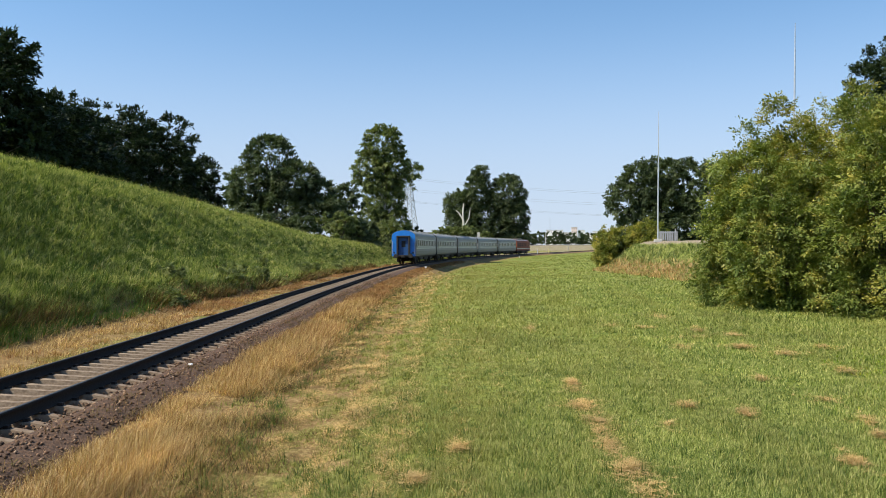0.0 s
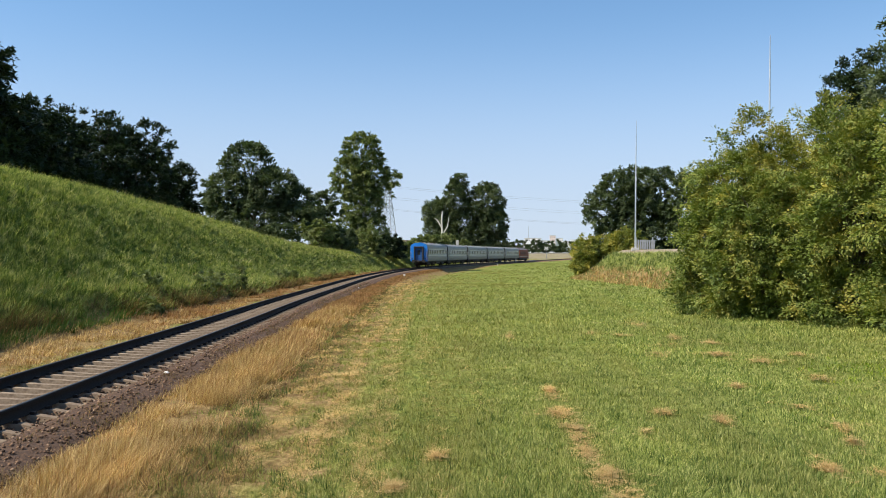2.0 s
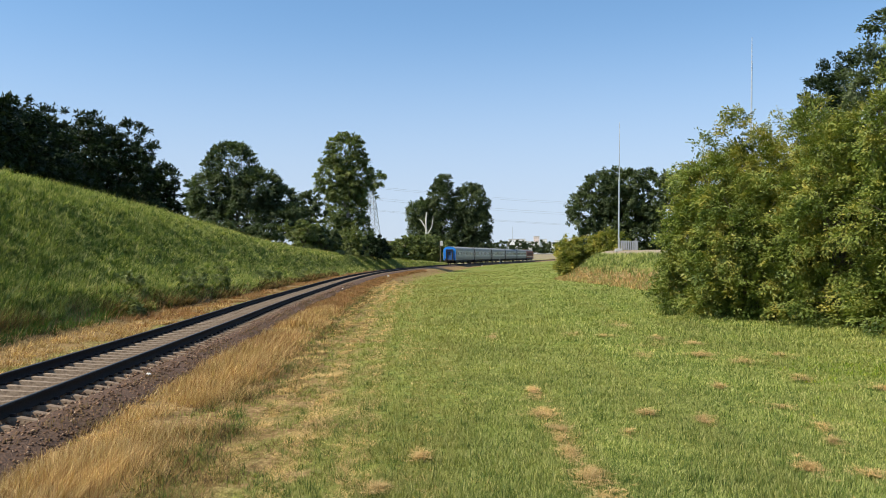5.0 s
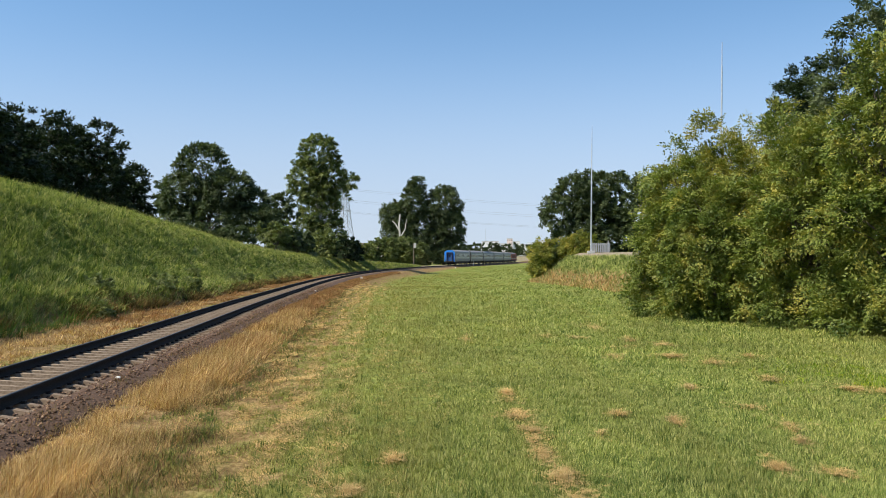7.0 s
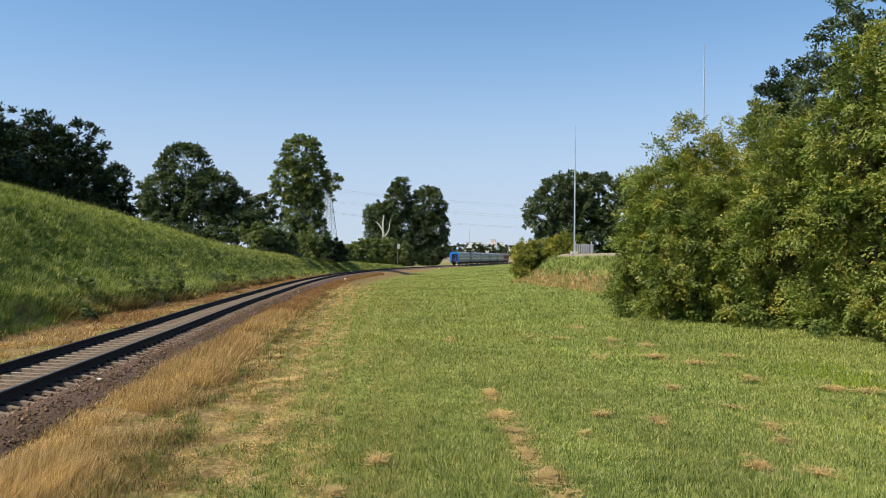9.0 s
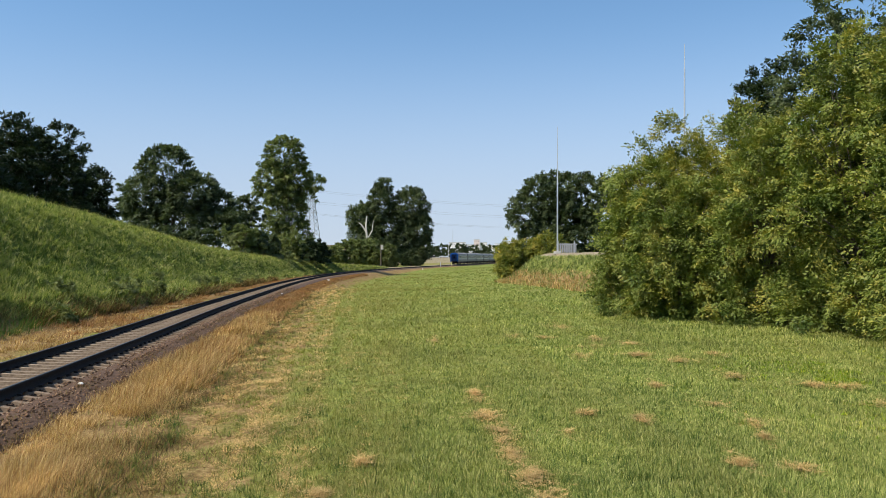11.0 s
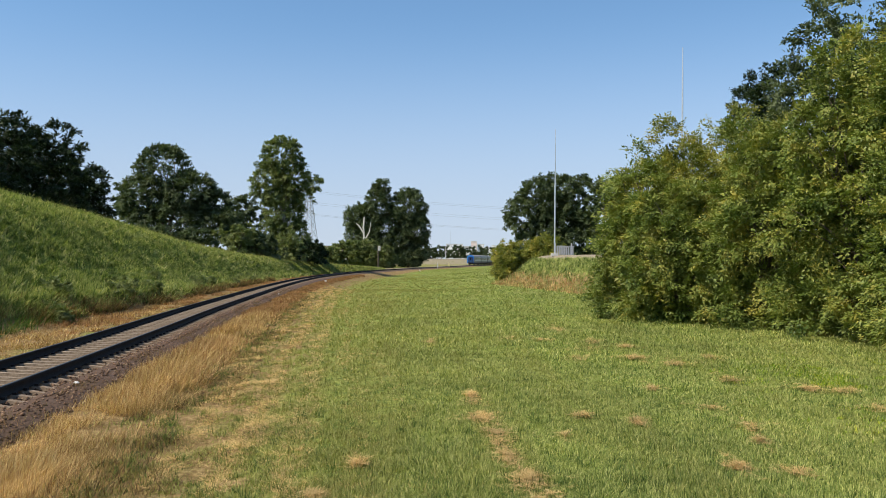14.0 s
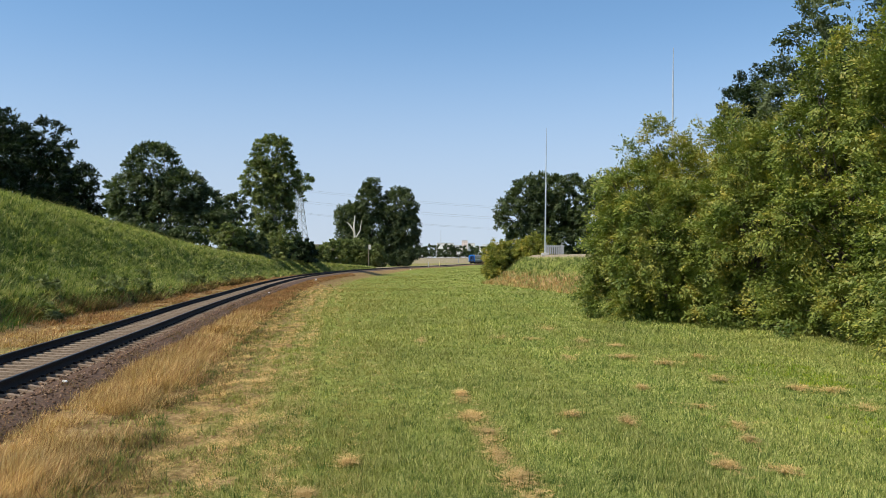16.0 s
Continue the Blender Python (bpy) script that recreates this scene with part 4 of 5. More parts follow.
def weeds():
    rng = random.Random(31)
    for y, off, w in [(34, -4.6, 0.55), (44, -4.9, 0.9), (47, -5.4, 0.8), (50, -4.8, 0.7), (66, -5.2, 0.8), (72, -5.4, 0.8), (81, -4.8, 0.9), (92, -5.0, 0.9), (38, -6.0, 0.6), (58, -6.4, 0.7)]:
        x, yy, hx, hy = on_track(s_of(y))
        wx, wy = x + off * hy, yy - off * hx
        t = thing("weed", "leafy green weed at the foot of the embankment", "weed", pose(wx, wy, float(ground_z(wx, wy))), "embankment weeds")
        bm = bmesh.new()
        for k in range(5):
            a = rng.uniform(0, 6.28)
            tube(bm, [(0, 0, -0.05), (math.cos(a) * w * 0.3, math.sin(a) * w * 0.3, w * 0.5), (math.cos(a) * w * 0.7, math.sin(a) * w * 0.7, w * 0.8)], [0.012, 0.01, 0.005], 5)
        part("stems", bm, M_TALL, t)
        crown("leaves", [(0, 0, w * 0.45, w, w, w * 0.5), (w * 0.4, 0, w * 0.7, w * 0.5, w * 0.5, w * 0.35)], 1500, 0.12, M_LEAF_POPLAR, t, 200 + int(y), 0.3, 10)


weeds()

# ---- poles, signs, fence, pylon ----


def mast(x, y, h, label):
    z = float(ground_z(x, y))
    t = thing("mast", label, "mast", pose(x, y, z - 0.05, 0, 0.7, 0), "slender masts")
    part("base_plate", boxed(-0.35, 0.35, -0.35, 0.35, 0, 0.3, bevel=0.03), M_CONCRETE, t, "concrete footing")
    part("lower_pole", tubed([(0, 0, 0.25), (0, 0, h * 0.55)], [0.08, 0.07], 12), M_STEEL, t)
    part("collar", tubed([(0, 0, h * 0.55 - 0.15), (0, 0, h * 0.55 + 0.15)], [0.09, 0.08], 12), M_STEEL, t)
    part("upper_pole", tubed([(0, 0, h * 0.55), (0, 0, h * 0.9)], [0.06, 0.04], 10), M_STEEL, t)
    part("rod", tubed([(0, 0, h * 0.9), (0, 0, h)], [0.032, 0.022], 6), M_STEEL, t)


mast(10.3, 84.4, 12.9, "slender pale steel lightning mast on the mound")
mast(13.7, 50.2, 14.2, "slender pale steel lightning mast behind the hedge")


def fence():
    f = thing("fence", "short run of pale metal slat fence on the mound", "fence", pose(10.6, 86.0, 0))
    rng = random.Random(3)
    for i in range(9):
        x = i * 0.22
        z = float(ground_z(10.6 + x, 86.0))
        part("slat", boxed(x - 0.08, x + 0.08, -0.02, 0.02, z + 0.05, z + 1.0 + rng.uniform(-0.02, 0.02)), M_PYLON, f)
    for i in range(2):
        x = i * 1.65
        z = float(ground_z(10.6 + x, 86.0))
        part("post", boxed(x - 0.04, x + 0.04, 0.03, 0.11, z - 0.1, z + 1.25), M_STEEL, f)
    z = float(ground_z(12, 86.0))
    part("top_rail", boxed(-0.1, 1.9, 0.021, 0.06, z + 0.85, z + 0.92), M_STEEL, f)


fence()


def trackside():
    x, y = -19.2, 216.0
    z = float(ground_z(x, y))
    s = thing("track_sign", "weathered sign board on a tall dark post beside the track", "sign", pose(x, y, z, 0, 0, 8))
    part("post", tubed([(0, 0, -0.1), (0, 0, 5.9)], [0.14, 0.12], 8), M_WOOD, s)
    part("board", boxed(-0.05, 0.62, -0.16, -0.12, 4.6, 5.8, bevel=0.02), M_SIGNFACE, s, "faded square board")
    for x, y, h, mt, lb in [(-15.2, 100.0, 0.28, M_WHITE, "short white marker stone beside the track"), (-8.2, 210, 0.32, M_WHITE, "short white marker stone beside the track"), (-4.6, 262, 1.6, M_STEEL, "grey marker post beside the track"), (-1.2, 290, 1.7, M_YELLOW, "pale yellow marker post beside the track")]:
        p = thing("marker_post", lb, "marker post", pose(x, y, float(ground_z(x, y)) - 0.05), "markers")
        part("post", boxed(-0.11, 0.11, -0.08, 0.08, 0, h, bevel=0.02), mt, p)
        part("cap", boxed(-0.13, 0.13, -0.1, 0.1, h, h + 0.06, bevel=0.015), M_WHITE, p)
    # crossing signal and lamp post far down the line
    for x, y, h in [(8.5, 460, 6.0)]:
        p = thing("crossing_signal", "level crossing signal post with crossed white boards", "signal", pose(x, y, float(ground_z(x, y))))
        part("post", tubed([(0, 0, -0.1), (0, 0, h)], [0.2, 0.16], 8), M_PYLON, p)
        for a in (-35, 35):
            b = part("board", boxed(-1.3, 1.3, -0.28, -0.22, -0.22, 0.22, bevel=0.02), M_WHITE, p, "crossed white board")
            b.matrix_basis = pose(0, 0, h - 0.4, 0, a, 0)
        part("lamp_box", boxed(-0.7, 0.7, -0.35, -0.1, h - 2.6, h - 1.8, bevel=0.03), M_UNDER, p)
    for x, y in [(-5.0, 620), (-60, 640), (60, 640), (20, 900), (70, 880)]:
        p = thing("street_lamp", "pale street lamp beside the distant road", "street lamp", pose(x, y, float(ground_z(x, y))), "street lamps")
        part("post", tubed([(0, 0, -0.2), (0, 0, 9), (0.6, 0, 10), (2.2, 0, 10.4)], [0.18, 0.14, 0.1, 0.08], 8), M_CONCRETE, p)
        part("head", boxed(1.9, 2.9, -0.2, 0.2, 10.3, 10.55, bevel=0.05), M_STEEL, p)


trackside()


def litter(x, y):
    z = 0.1
    t = thing("litter", "crumpled white scrap of paper on the ballast", "litter", pose(x, y, z, 0, 0, 30))
    bm = bmesh.new()
    bmesh.ops.create_icosphere(bm, subdivisions=2, radius=0.055)
    for v in bm.verts:
        v.co *= 1 + 0.45 * noise.noise(v.co * 14)
        v.co.z = v.co.z * 0.5 + 0.03
    part("paper", bm, M_WHITE, t)


litter(-7.5, 16.6)
litter(-12.6, 60.5)


def pylon(x, y, h, turn):
    z = float(ground_z(x, y))
    t = thing("pylon", "grey lattice power pylon", "pylon", pose(x, y, z, 0, 0, turn), "pylons")

    def half(zz):
        return 3.2 * (1 - zz / h) ** 1.15 + 0.45
    for sx in (-1, 1):
        for sy in (-1, 1):
            part("leg", tubed([(sx * half(q * h), sy * half(q * h), q * h) for q in (0, 0.25, 0.5, 0.75, 1)], [0.14] * 5, 4), M_PYLON, t)
    levels = [0, 0.13, 0.25, 0.36, 0.46, 0.55, 0.63, 0.7, 0.77, 0.84, 0.91, 1.0]
    for a, b in zip(levels, levels[1:]):
        bm = bmesh.new()
        ha, hb = half(a * h), half(b * h)
        for s in (-1, 1):
            for p, q in (((-ha, s * ha), (hb, s * hb)), ((ha, s * ha), (-hb, s * hb)), ((s * ha, -ha), (s * hb, hb)), ((s * ha, ha), (s * hb, -hb))):
                tube(bm, [(*p, a * h), (*q, b * h)], [0.08, 0.08], 4)
        part("bracing", bm, M_PYLON, t)
    for f, w in ((0.66, 5.5), (0.8, 7.5), (0.94, 5.0)):
        bm = bmesh.new()
        tube(bm, [(-w, 0, f * h), (w, 0, f * h)], [0.12, 0.12], 4)
        tube(bm, [(-w, 0, f * h), (0, 0, f * h + 1.8), (w, 0, f * h)], [0.09, 0.09, 0.09], 4)
        part("crossarm", bm, M_PYLON, t)
    return z


PY = (-55.8, 325, 32.0)
pylon(*PY, 75)
pylon(-330, 300, 32, 88)
pylon(230, 400, 32, 75)


def wires():
    for f, w in ((0.66, 5.5), (0.8, 7.5), (0.94, 5.0)):
        for s in (-1, 1):
            for (xa, ya), (xb, yb) in (((-330, 300), PY[:2]), (PY[:2], (230, 400))):
                y0, y1, z0 = ya + s * w, yb + s * w, f * 32 - 0.6
                pts = [(xa + (xb - xa) * q, y0 + (y1 - y0) * q, z0 - 7.0 * 4 * q * (1 - q) + float(ground_z(0, 0))) for q in np.linspace(0, 1, 22)]
                ob = part("power_line", tubed(pts, [0.025] * 22, 4), M_WIRE)
                tagged(ob, "thin sagging overhead power line", "power line", "power lines")


wires()

# ---- distance ----


def building(x, y, w, dp, h, mat, floors, cols, label):
    z = float(ground_z(x, y)) - 0.5
    t = thing("apartment_building", label, "building", pose(x, y, z), "distant buildings")
    part("wall", boxed(-w / 2, w / 2, -dp / 2, dp / 2, 0, h), mat, t)
    part("roof", boxed(-w / 2 - 0.3, w / 2 + 0.3, -dp / 2 - 0.3, dp / 2 + 0.3, h, h + 0.9), M_CONCRETE, t)
    me = None
    for i in range(floors):
        for j in range(cols):
            cx, cz = -w / 2 + (j + 0.5) * w / cols, (i + 0.55) * h / floors
            if me is None:
                ob = part("window", boxed(-w / cols * 0.13, w / cols * 0.13, -dp / 2 - 0.06, -dp / 2 + 0.1, -h / floors * 0.12, h / floors * 0.12), M_GLASS, t)
                me = ob.data
            else:
                ob = new("window", me)
                ob.parent = t
            ob.location = (cx, 0, cz)


def distance():
    for x, y, w, h, mt, fl, cl in [(4, 1500, 30, 17, M_PANEL, 4, 8), (30, 1510, 24, 11, M_PANEL, 3, 6), (53, 2050, 14, 34, M_PINK, 6, 3), (36, 2050, 18, 22, M_PANEL, 4, 4), (70, 2060, 16, 27, M_PANEL, 4, 4), (-60, 2050, 40, 18, M_PANEL, 3, 6),
                                   (88, 2060, 18, 20, M_PANEL, 4, 4), (110, 2080, 24, 24, M_PANEL, 4, 5), (-140, 1900, 70, 24, M_PANEL, 4, 8), (140, 2080, 30, 30, M_PANEL, 5, 6)]:
        building(x, y, w, 16, h + 10.5, mt, fl, cl, "pinkish distant apartment block on the skyline" if mt is M_PINK else "pale distant apartment block on the skyline")
    p = thing("radio_mast", "thin grey radio mast far beyond the trees", "mast", pose(-4, 1560, float(ground_z(-4, 1560))))
    for q in range(4):
        part("section", tubed([(0, 0, q * 13), (0, 0, q * 13 + 13)], [0.6 - q * 0.1, 0.5 - q * 0.1], 6), M_PYLON, p)
    # a low house behind the shrubs
    hx, hy = -46, 330
    t = thing("house", "pale low house wall and grey roof half hidden by shrubs", "house", pose(hx, hy, float(ground_z(hx, hy))))
    part("wall", boxed(-6, 6, -4, 4, 0, 6.0), M_CONCRETE, t)
    bm = bmesh.new()
    vs = [bm.verts.new(v) for v in ((-6.5, -4.6, 5.9), (6.5, -4.6, 5.9), (6.5, 4.6, 5.9), (-6.5, 4.6, 5.9), (-6.5, 0, 8.4), (6.5, 0, 8.4))]
    for f in ((0, 1, 5, 4), (2, 3, 4, 5), (0, 4, 3), (1, 2, 5), (0, 3, 2, 1)):
        bm.faces.new([vs[i] for i in f])
    part("roof", bm, M_WOOD, t)
    for x in (-3.5, 0, 3.5):
        w = part("window", boxed(x - 0.6, x + 0.6, -4.06, -3.9, 2.6, 4.2), M_WHITE, t)
        part("pane", boxed(x - 0.5, x + 0.5, -4.09, -4.062, 2.7, 4.1), M_GLASS, w)
    # far belt of trees
    r = np.random.default_rng(77)
    holder = tagged(new("far_woods"), "long belt of small green trees in the far distance", "trees", kind="stuff")
    lobes = []
    for k in range(520):
        a = radians(-14 + k * 0.046 + r.uniform(-0.05, 0.05))
        dd = r.uniform(668, 740)
        x, y = dd * math.sin(a), dd * math.cos(a)
        h = r.uniform(6.5, 11.5)
        lobes.append((x, y, float(ground_z(x, y)) + h * 0.5, r.uniform(2.8, 4.5), 3.5, h * 0.5))
    crown("crown", lobes, 130000, 1.1, M_LEAF_FAR, holder, 78, 1.5, 8)
    # the road before it, with traffic
    xs = np.linspace(-400, 400, 41)
    v, f = [], []
    for x in xs:
        for y, zz in ((640, 0.0), (640, 0.12), (652, 0.12), (652, 0.0)):
            v.append((x, y + 0.02 * x, float(ground_z(x, y + 0.02 * x)) + zz))
    for i in range(len(xs) - 1):
        for j in range(3):
            f.append((i * 4 + j, i * 4 + 4 + j, i * 4 + 5 + j, i * 4 + 1 + j))
    tagged(quick("road", v, f, M_ASPHALT), "grey asphalt road across the far field", "road", kind="structure")
    for x, y, c in [(-24, 646, "dark"), (-10, 648, "white"), (-17, 644, "dark"), (16, 646, "white"), (36, 647, "red"), (-42, 645, "white")]:
        car(x, y + 0.02 * x, M_CAR[c], c)


def car(x, y, paint, tone):
    t = thing("car", tone + " car on the distant road", "car", pose(x, y, float(ground_z(x, y)) + 0.13), "distant cars")
    bm = bmesh.new()
    prof = [(-2.2, 0.3), (-2.25, 0.75), (-2.1, 0.95), (-1.5, 1.0), (-0.9, 1.45), (0.6, 1.48), (1.3, 1.0), (2.1, 0.85), (2.25, 0.6), (2.2, 0.3)]
    a = [bm.verts.new((px, -0.85, pz)) for px, pz in prof]
    b = [bm.verts.new((px, 0.85, pz)) for px, pz in prof]
    bm.faces.new(a)
    bm.faces.new(b[::-1])
    for i in range(len(prof)):
        j = (i + 1) % len(prof)
        bm.faces.new((a[j], a[i], b[i], b[j]))
    part("body", bm, paint, t)
    part("side_window", boxed(-0.95, 0.75, -0.87, -0.83, 1.02, 1.38), M_GLASS, t)
    for px in (-1.4, 1.4):
        for py in (-0.8, 0.8):
            part("wheel", tubed([(px, py - 0.1, 0.32), (px, py + 0.1, 0.32)], [0.32, 0.32], 12), M_RUBBER, t)


distance()

# ---- the train ----
COACH, PITCH = 24.2, 25.6


def hull(bm, prof, y0, y1):
    a = [bm.verts.new((x, y0, z)) for x, z in prof]
    b = [bm.verts.new((x, y1, z)) for x, z in prof]
    for i in range(len(prof) - 1):
        bm.faces.new((a[i], a[i + 1], b[i + 1], b[i]))
    bm.faces.new(a[::-1])
    bm.faces.new(b)
    bmesh.ops.recalc_face_normals(bm, faces=bm.faces[:])


def bogie(parent, y):
    bm = bmesh.new()
    for s in (-1.05, 1.05):
        box(bm, s - 0.12, s + 0.12, y - 1.7, y + 1.7, 0.5, 0.78, bevel=0.04)
        for q in (-1.2, 1.2):
            box(bm, s - 0.16, s + 0.16, y + q - 0.2, y + q + 0.2, 0.3, 0.62, bevel=0.03)
            tube(bm, [(s, y + q * 0.4, 0.45), (s, y + q * 0.4, 0.95)], [0.13, 0.13], 8)
    box(bm, -1.2, 1.2, y - 0.25, y + 0.25, 0.55, 0.95)
    b = part("bogie", bm, M_UNDER, parent)
    for q in (-1.2, 1.2):
        bm = bmesh.new()
        for s in (-0.8, 0.8):
            lathe_x(bm, s - 0.07, s + 0.07, y + q, 0.475, 0.475, 20)
            lathe_x(bm, s * 0.92 - 0.03, s * 0.92 + 0.03, y + q, 0.475, 0.52, 20)
        lathe_x(bm, -0.8, 0.8, y + q, 0.475, 0.09, 8)
        part("wheelset", bm, M_RAIL, b)


def make_coach(end_paint, end_words, door_paint):
    c = thing("passenger_coach", "blue-ended grey passenger coach with a cream stripe on the track", "railway coach", group="train")
    h = COACH / 2
    side = 1.52
    low = [(-side + 0.06, 1.05), (-side, 1.2), (-side, 3.45), (side, 3.45), (side, 1.2), (side - 0.06, 1.05), (-side + 0.06, 1.05)]
    bm = bmesh.new()
    hull(bm, low[:-1], -h, h)
    bm.faces.new([bm.verts.new(p) for p in ((-1.4, -h, 1.06), (1.4, -h, 1.06), (1.4, h, 1.06), (-1.4, h, 1.06))])
    part("body", bm, M_SIDE, c)
    arc = [(side * math.cos(a), 3.46 + 0.86 * math.sin(a) ** 0.8) for a in [i * math.pi / 14 for i in range(15)]]
    bm = bmesh.new()
    hull(bm, arc, -h - 0.02, h + 0.02)
    for i in range(20):
        y = -h + 1 + i * (COACH - 2) / 19
        hull(bm, [(x * 1.008, 3.46 + (z - 3.46) * 1.02) for x, z in arc], y - 0.03, y + 0.03)
    roof = part("roof", bm, M_ROOF, c)
    for q in (-9, -4.5, 0, 4.5, 9):
        part("roof_vent", tubed([(0.5, q, 4.2), (0.5, q, 4.42)], [0.2, 0.16], 10), M_ROOF, roof)
    for s in (-1, 1):
        part("stripe", boxed(*sorted((s * (side + 0.002), s * (side + 0.012))), -h + 0.35, h - 0.35, 1.98, 2.14), M_STRIPE, c, "cream waistline stripe")
        part("skirt", boxed(*sorted((s * (side + 0.002), s * (side + 0.01))), -h + 0.2, h - 0.2, 1.2, 1.7), M_SKIRT, c)
        bm = bmesh.new()
        for k in range(5):
            box(bm, *sorted((s * (side + 0.008), s * (side + 0.035))), -h + 0.4, h - 0.4, 1.28 + k * 0.085, 1.31 + k * 0.085)
        part("ribs", bm, M_SKIRT, c)
        for k in range(10):
            y = -h + 3.0 + k * (COACH - 6) / 9
            w = part("window", boxed(*sorted((s * (side + 0.004), s * (side + 0.03))), y - 0.74, y + 0.74, 2.24, 3.2, bevel=0.008), M_STRIPE, c)
            part("pane", boxed(*sorted((s * (side + 0.031), s * (side + 0.036))), y - 0.53, y + 0.53, 2.35, 3.09), M_GLASS, w)
        for y in (-h + 1.05, h - 1.05):
            d = part("door", boxed(*sorted((s * (side + 0.003), s * (side + 0.02))), y - 0.42, y + 0.42, 1.2, 3.2, bevel=0.005), M_SKIRT, c)
            part("pane", boxed(*sorted((s * (side + 0.021), s * (side + 0.028))), y - 0.25, y + 0.25, 2.35, 3.0), M_GLASS, d)
    for e in (-1, 1):
        y = e * h
        bm = bmesh.new()
        out = [(-side, 1.05), (-side, 3.46)] + [(x, z) for x, z in arc[::-1]][1:-1] + [(side, 3.46), (side, 1.05)]
        hull(bm, [(x * 0.985, z - 0.01) for x, z in out], *sorted((y + e * 0.022, y + e * 0.045)))
        wall = part("end_wall", bm, end_paint, c, end_words)
        bm = bmesh.new()
        for s in (-1, 1):
            box(bm, *sorted((s * 0.62, s * 0.86)), *sorted((y + e * 0.05, y + e * 0.42)), 1.15, 3.55, bevel=0.05)
        box(bm, -0.86, 0.86, *sorted((y + e * 0.05, y + e * 0.42)), 3.4, 3.64, bevel=0.05)
        box(bm, -0.86, 0.86, *sorted((y + e * 0.05, y + e * 0.4)), 1.02, 1.2, bevel=0.03)
        part("gangway", bm, M_RUBBER, c, "black rubber gangway frame")
        dr = part("gangway_door", boxed(-0.6, 0.6, *sorted((y + e * 0.062, y + e * 0.1)), 1.2, 3.4), door_paint, c)
        part("pane", boxed(-0.25, 0.25, *sorted((y + e * 0.101, y + e * 0.108)), 2.2, 3.0), M_GLASS, dr)
        for s in (-1, 1):
            bm = bmesh.new()
            tube(bm, [(s * 0.95, y + e * 0.02, 1.06), (s * 0.95, y + e * 0.4, 1.06)], [0.13, 0.11], 10)
            tube(bm, [(s * 0.95, y + e * 0.4, 1.06), (s * 0.95, y + e * 0.47, 1.06)], [0.27, 0.25], 14)
            part("buffer", bm, M_UNDER, c)
            part("tail_lamp", tubed([(s * 1.2, y + e * 0.05, 1.5), (s * 1.2, y + e * 0.13, 1.5)], [0.1, 0.09], 10), M_UNDER, c)
            part("handrail", tubed([(s * 1.38, y + e * 0.1, 1.3), (s * 1.38, y + e * 0.12, 2.9)], [0.02, 0.02], 6), M_STRIPE, c)
        bm = bmesh.new()
        box(bm, -0.12, 0.12, *sorted((y - e * 0.3, y + e * 0.45)), 0.93, 1.15, bevel=0.03)
        box(bm, -0.22, 0.22, *sorted((y + e * 0.4, y + e * 0.6)), 0.86, 1.22, bevel=0.05)
        for s in (-0.4, 0.4):
            tube(bm, [(s, y, 1.0), (s, y + e * 0.25, 0.7), (s * 0.7, y + e * 0.35, 0.55)], [0.03, 0.03, 0.03], 6)
        part("coupler", bm, M_UNDER, c)
        bogie(c, e * 8.5)
    for y0, y1, w in ((-4.5, -2.2, 1.2), (-1.2, 1.6, 1.3), (2.6, 4.6, 1.15)):
        part("underfloor_box", boxed(-w, w, y0, y1, 0.5, 1.04, bevel=0.04), M_UNDER, c)
    part("underframe", boxed(-1.3, 1.3, -h + 0.1, h - 0.1, 0.85, 1.05), M_UNDER, c)
    return c


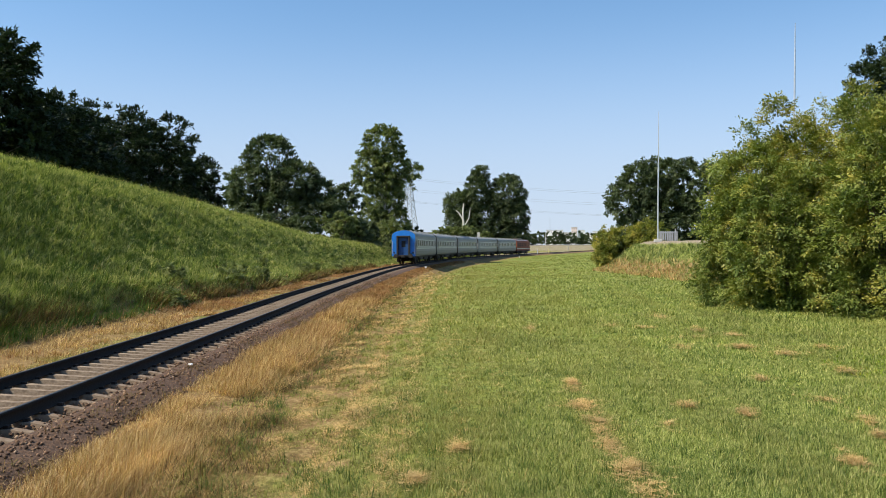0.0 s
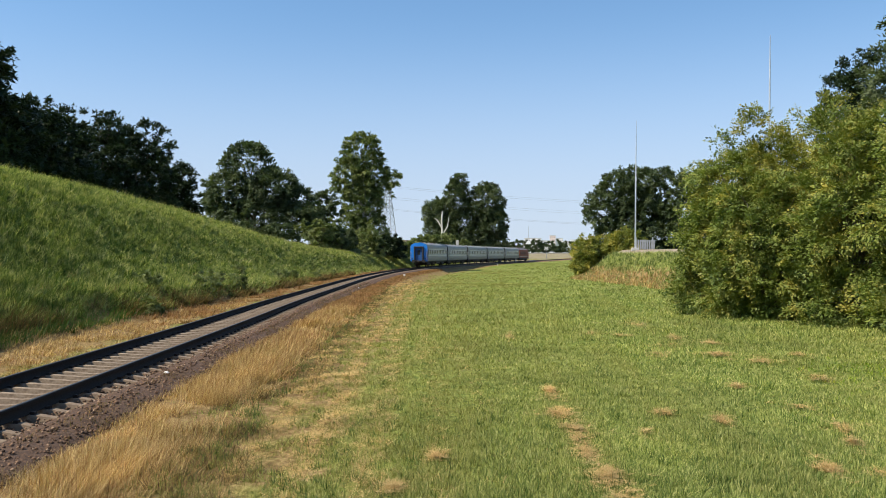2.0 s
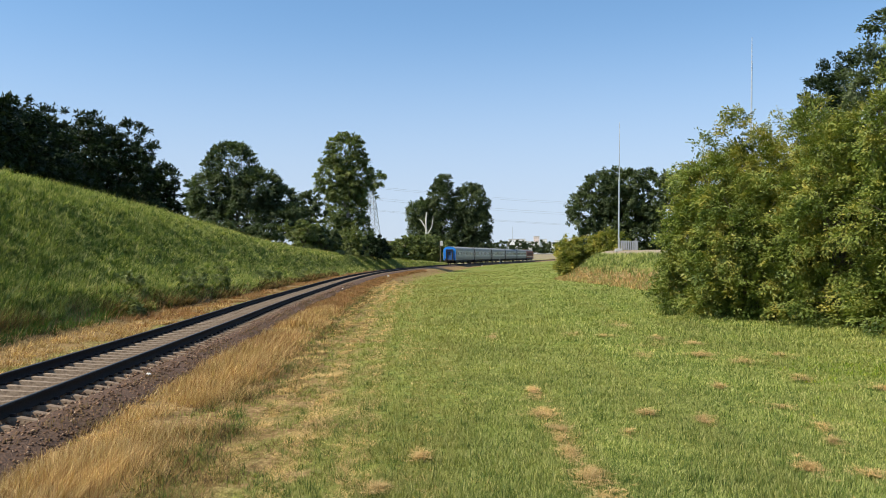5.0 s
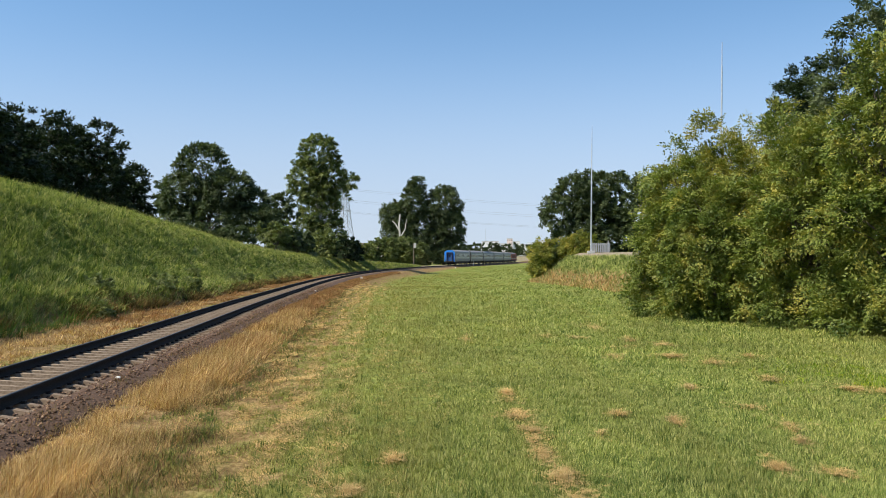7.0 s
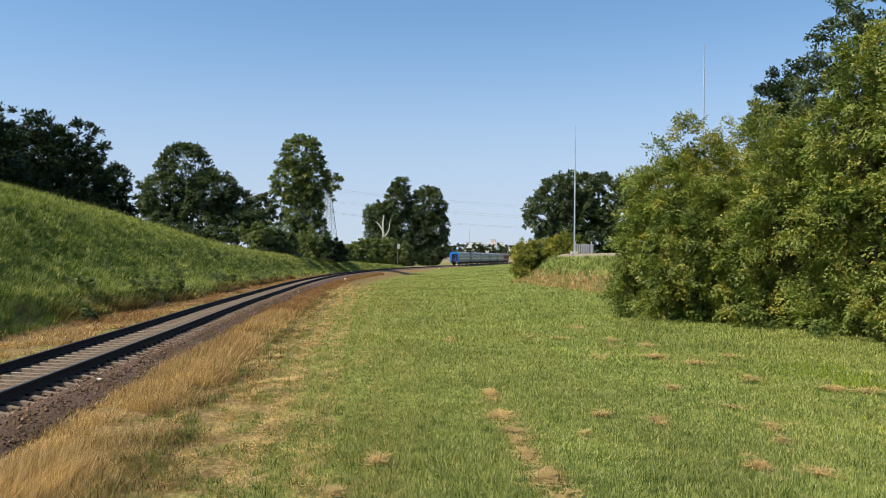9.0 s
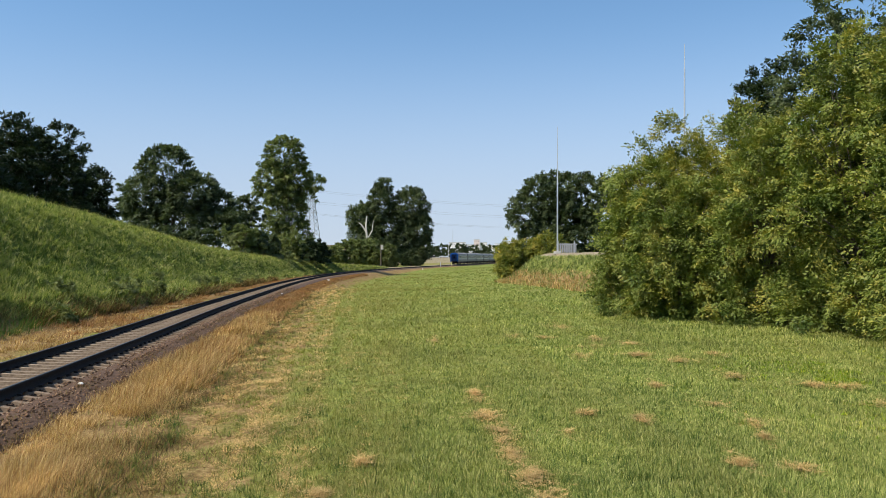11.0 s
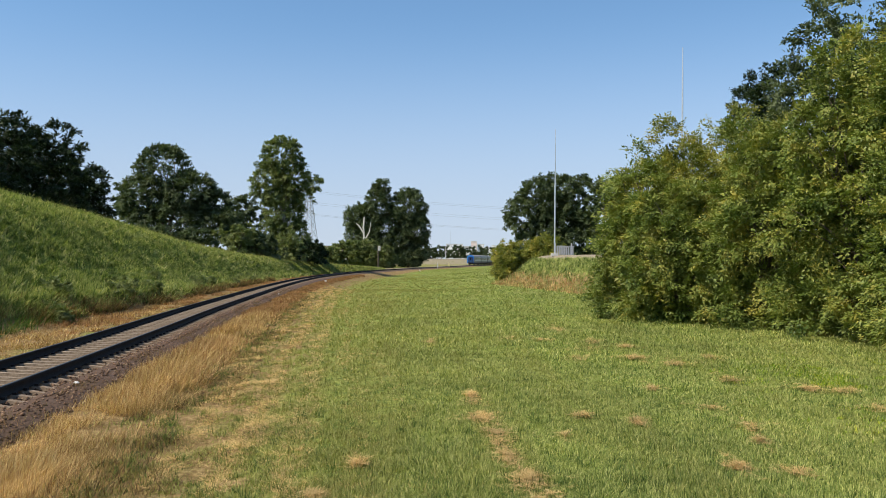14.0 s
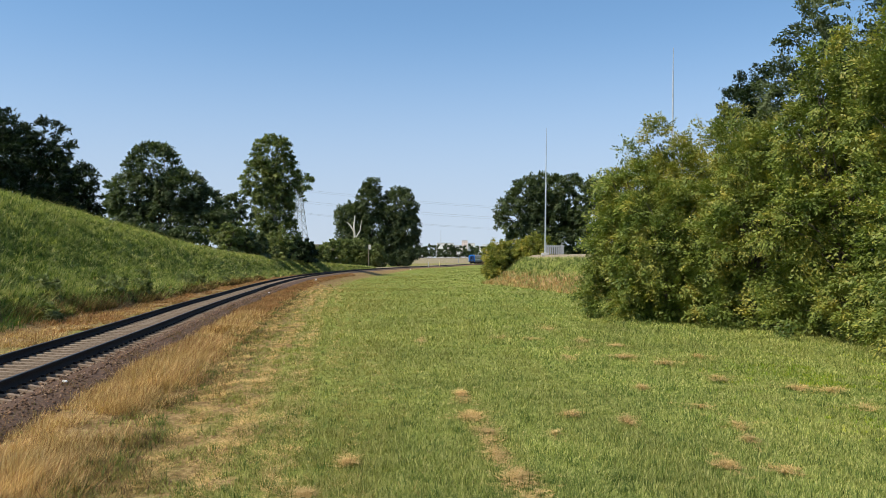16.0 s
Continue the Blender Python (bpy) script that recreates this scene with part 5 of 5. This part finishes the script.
def make_loco():
    c = thing("locomotive", "rust-red diesel locomotive leading the train", "locomotive", group="train")
    h = 10.2
    out = [(-1.5, 1.1), (-1.5, 3.2), (-1.35, 3.75), (-0.8, 4.1), (0, 4.2), (0.8, 4.1), (1.35, 3.75), (1.5, 3.2), (1.5, 1.1)]
    bm = bmesh.new()
    hull(bm, out, -h, h - 1.4)
    part("body", bm, M_ORANGE, c)
    bm = bmesh.new()
    a = [bm.verts.new((x, h - 1.39, z)) for x, z in out]
    b = [bm.verts.new((x * 0.92, h + (0.0 if z < 2.4 else -0.7 * (z - 2.4) / 1.8), 1.1 + (z - 1.1) * 0.96)) for x, z in out]
    for i in range(len(out) - 1):
        bm.faces.new((a[i], a[i + 1], b[i + 1], b[i]))
    bm.faces.new(b)
    bmesh.ops.recalc_face_normals(bm, faces=bm.faces[:])
    part("nose", bm, M_ORANGE, c)
    bm = bmesh.new()
    hull(bm, [(x * 1.01, z + 0.02) for x, z in out[2:7]], -h + 0.4, h - 3.2)
    box(bm, -0.7, 0.7, -5, 1, 4.15, 4.45, bevel=0.06)
    part("roof", bm, M_LOCOROOF, c, "weathered grey roof")
    for s in (-1, 1):
        for k, y in enumerate((-7.6, -5, -2.4, 0.2, 2.8)):
            g = part("grille", boxed(*sorted((s * 1.502, s * 1.53)), y - 0.8, y + 0.8, 2.2, 3.1), M_UNDER, c)
            bm = bmesh.new()
            for q in range(6):
                box(bm, *sorted((s * 1.531, s * 1.55)), y - 0.78, y + 0.78, 2.26 + q * 0.14, 2.31 + q * 0.14)
            part("slat", bm, M_ORANGE, g)
        part("cab_window", boxed(*sorted((s * 1.502, s * 1.525)), h - 3.0, h - 1.9, 2.35, 3.15), M_GLASS, c)
        part("stripe", boxed(*sorted((s * 1.502, s * 1.512)), -h + 0.1, h - 1.5, 1.55, 1.7), M_STRIPE, c)
        for y in (-h - 0.25, h + 0.0):
            part("buffer", tubed([(s * 0.95, y, 1.05), (s * 0.95, y + 0.3, 1.05)], [0.26, 0.16], 12), M_UNDER, c)
    part("fuel_tank", boxed(-1.3, 1.3, -2.2, 2.2, 0.35, 1.09, bevel=0.1), M_UNDER, c)
    part("underframe", boxed(-1.4, 1.4, -h + 0.05, h - 0.1, 0.8, 1.095), M_UNDER, c)
    for e in (-1, 1):
        bogie(c, e * 5.9)
    return c


last_coach = make_coach(M_BLUE, "bright blue end wall", M_DEEPBLUE)
# near-black ends and doors: the shade of the coach gaps put into colour
coach = make_coach(M_RUBBER, "end wall darkened for the shade between coaches", M_RUBBER)
tagged(coach, "grey passenger coach with a cream stripe on the track")
train = [last_coach, coach] + [copy_thing(coach, Matrix.Identity(4)) for _ in range(3)] + [make_loco()]

# how far the last coach's rear has gone, as the y of the track there
REAR_T = [0, 2, 4, 6.5, 8, 9.2, 11.5, 14, 16]
REAR_Y = [103.0, 142.5, 182, 224, 249.5, 270, 311, 354, 391]


def rear(t):
    c = np.polyfit(REAR_T, [s_of(y) for y in REAR_Y], 3)
    return float(np.polyval(c, t))


def motions():
    times = [i * 0.5 for i in range(33)]
    for k, ob in enumerate(train):
        mid = 0.8 + COACH / 2 + k * PITCH if k < 5 else 0.4 + 5 * PITCH + 10.4
        reach = 8.5 if k < 5 else 5.9
        rows = []
        for t in times:
            s = rear(t) + mid
            ax, ay, _, _ = on_track(s - reach)
            bx, by, _, _ = on_track(s + reach)
            rows.append((t, pose((ax + bx) / 2, (ay + by) / 2, RAIL_Z, 0, 0, math.degrees(math.atan2(-(bx - ax), by - ay)))))
        walk(ob, rows)


motions()
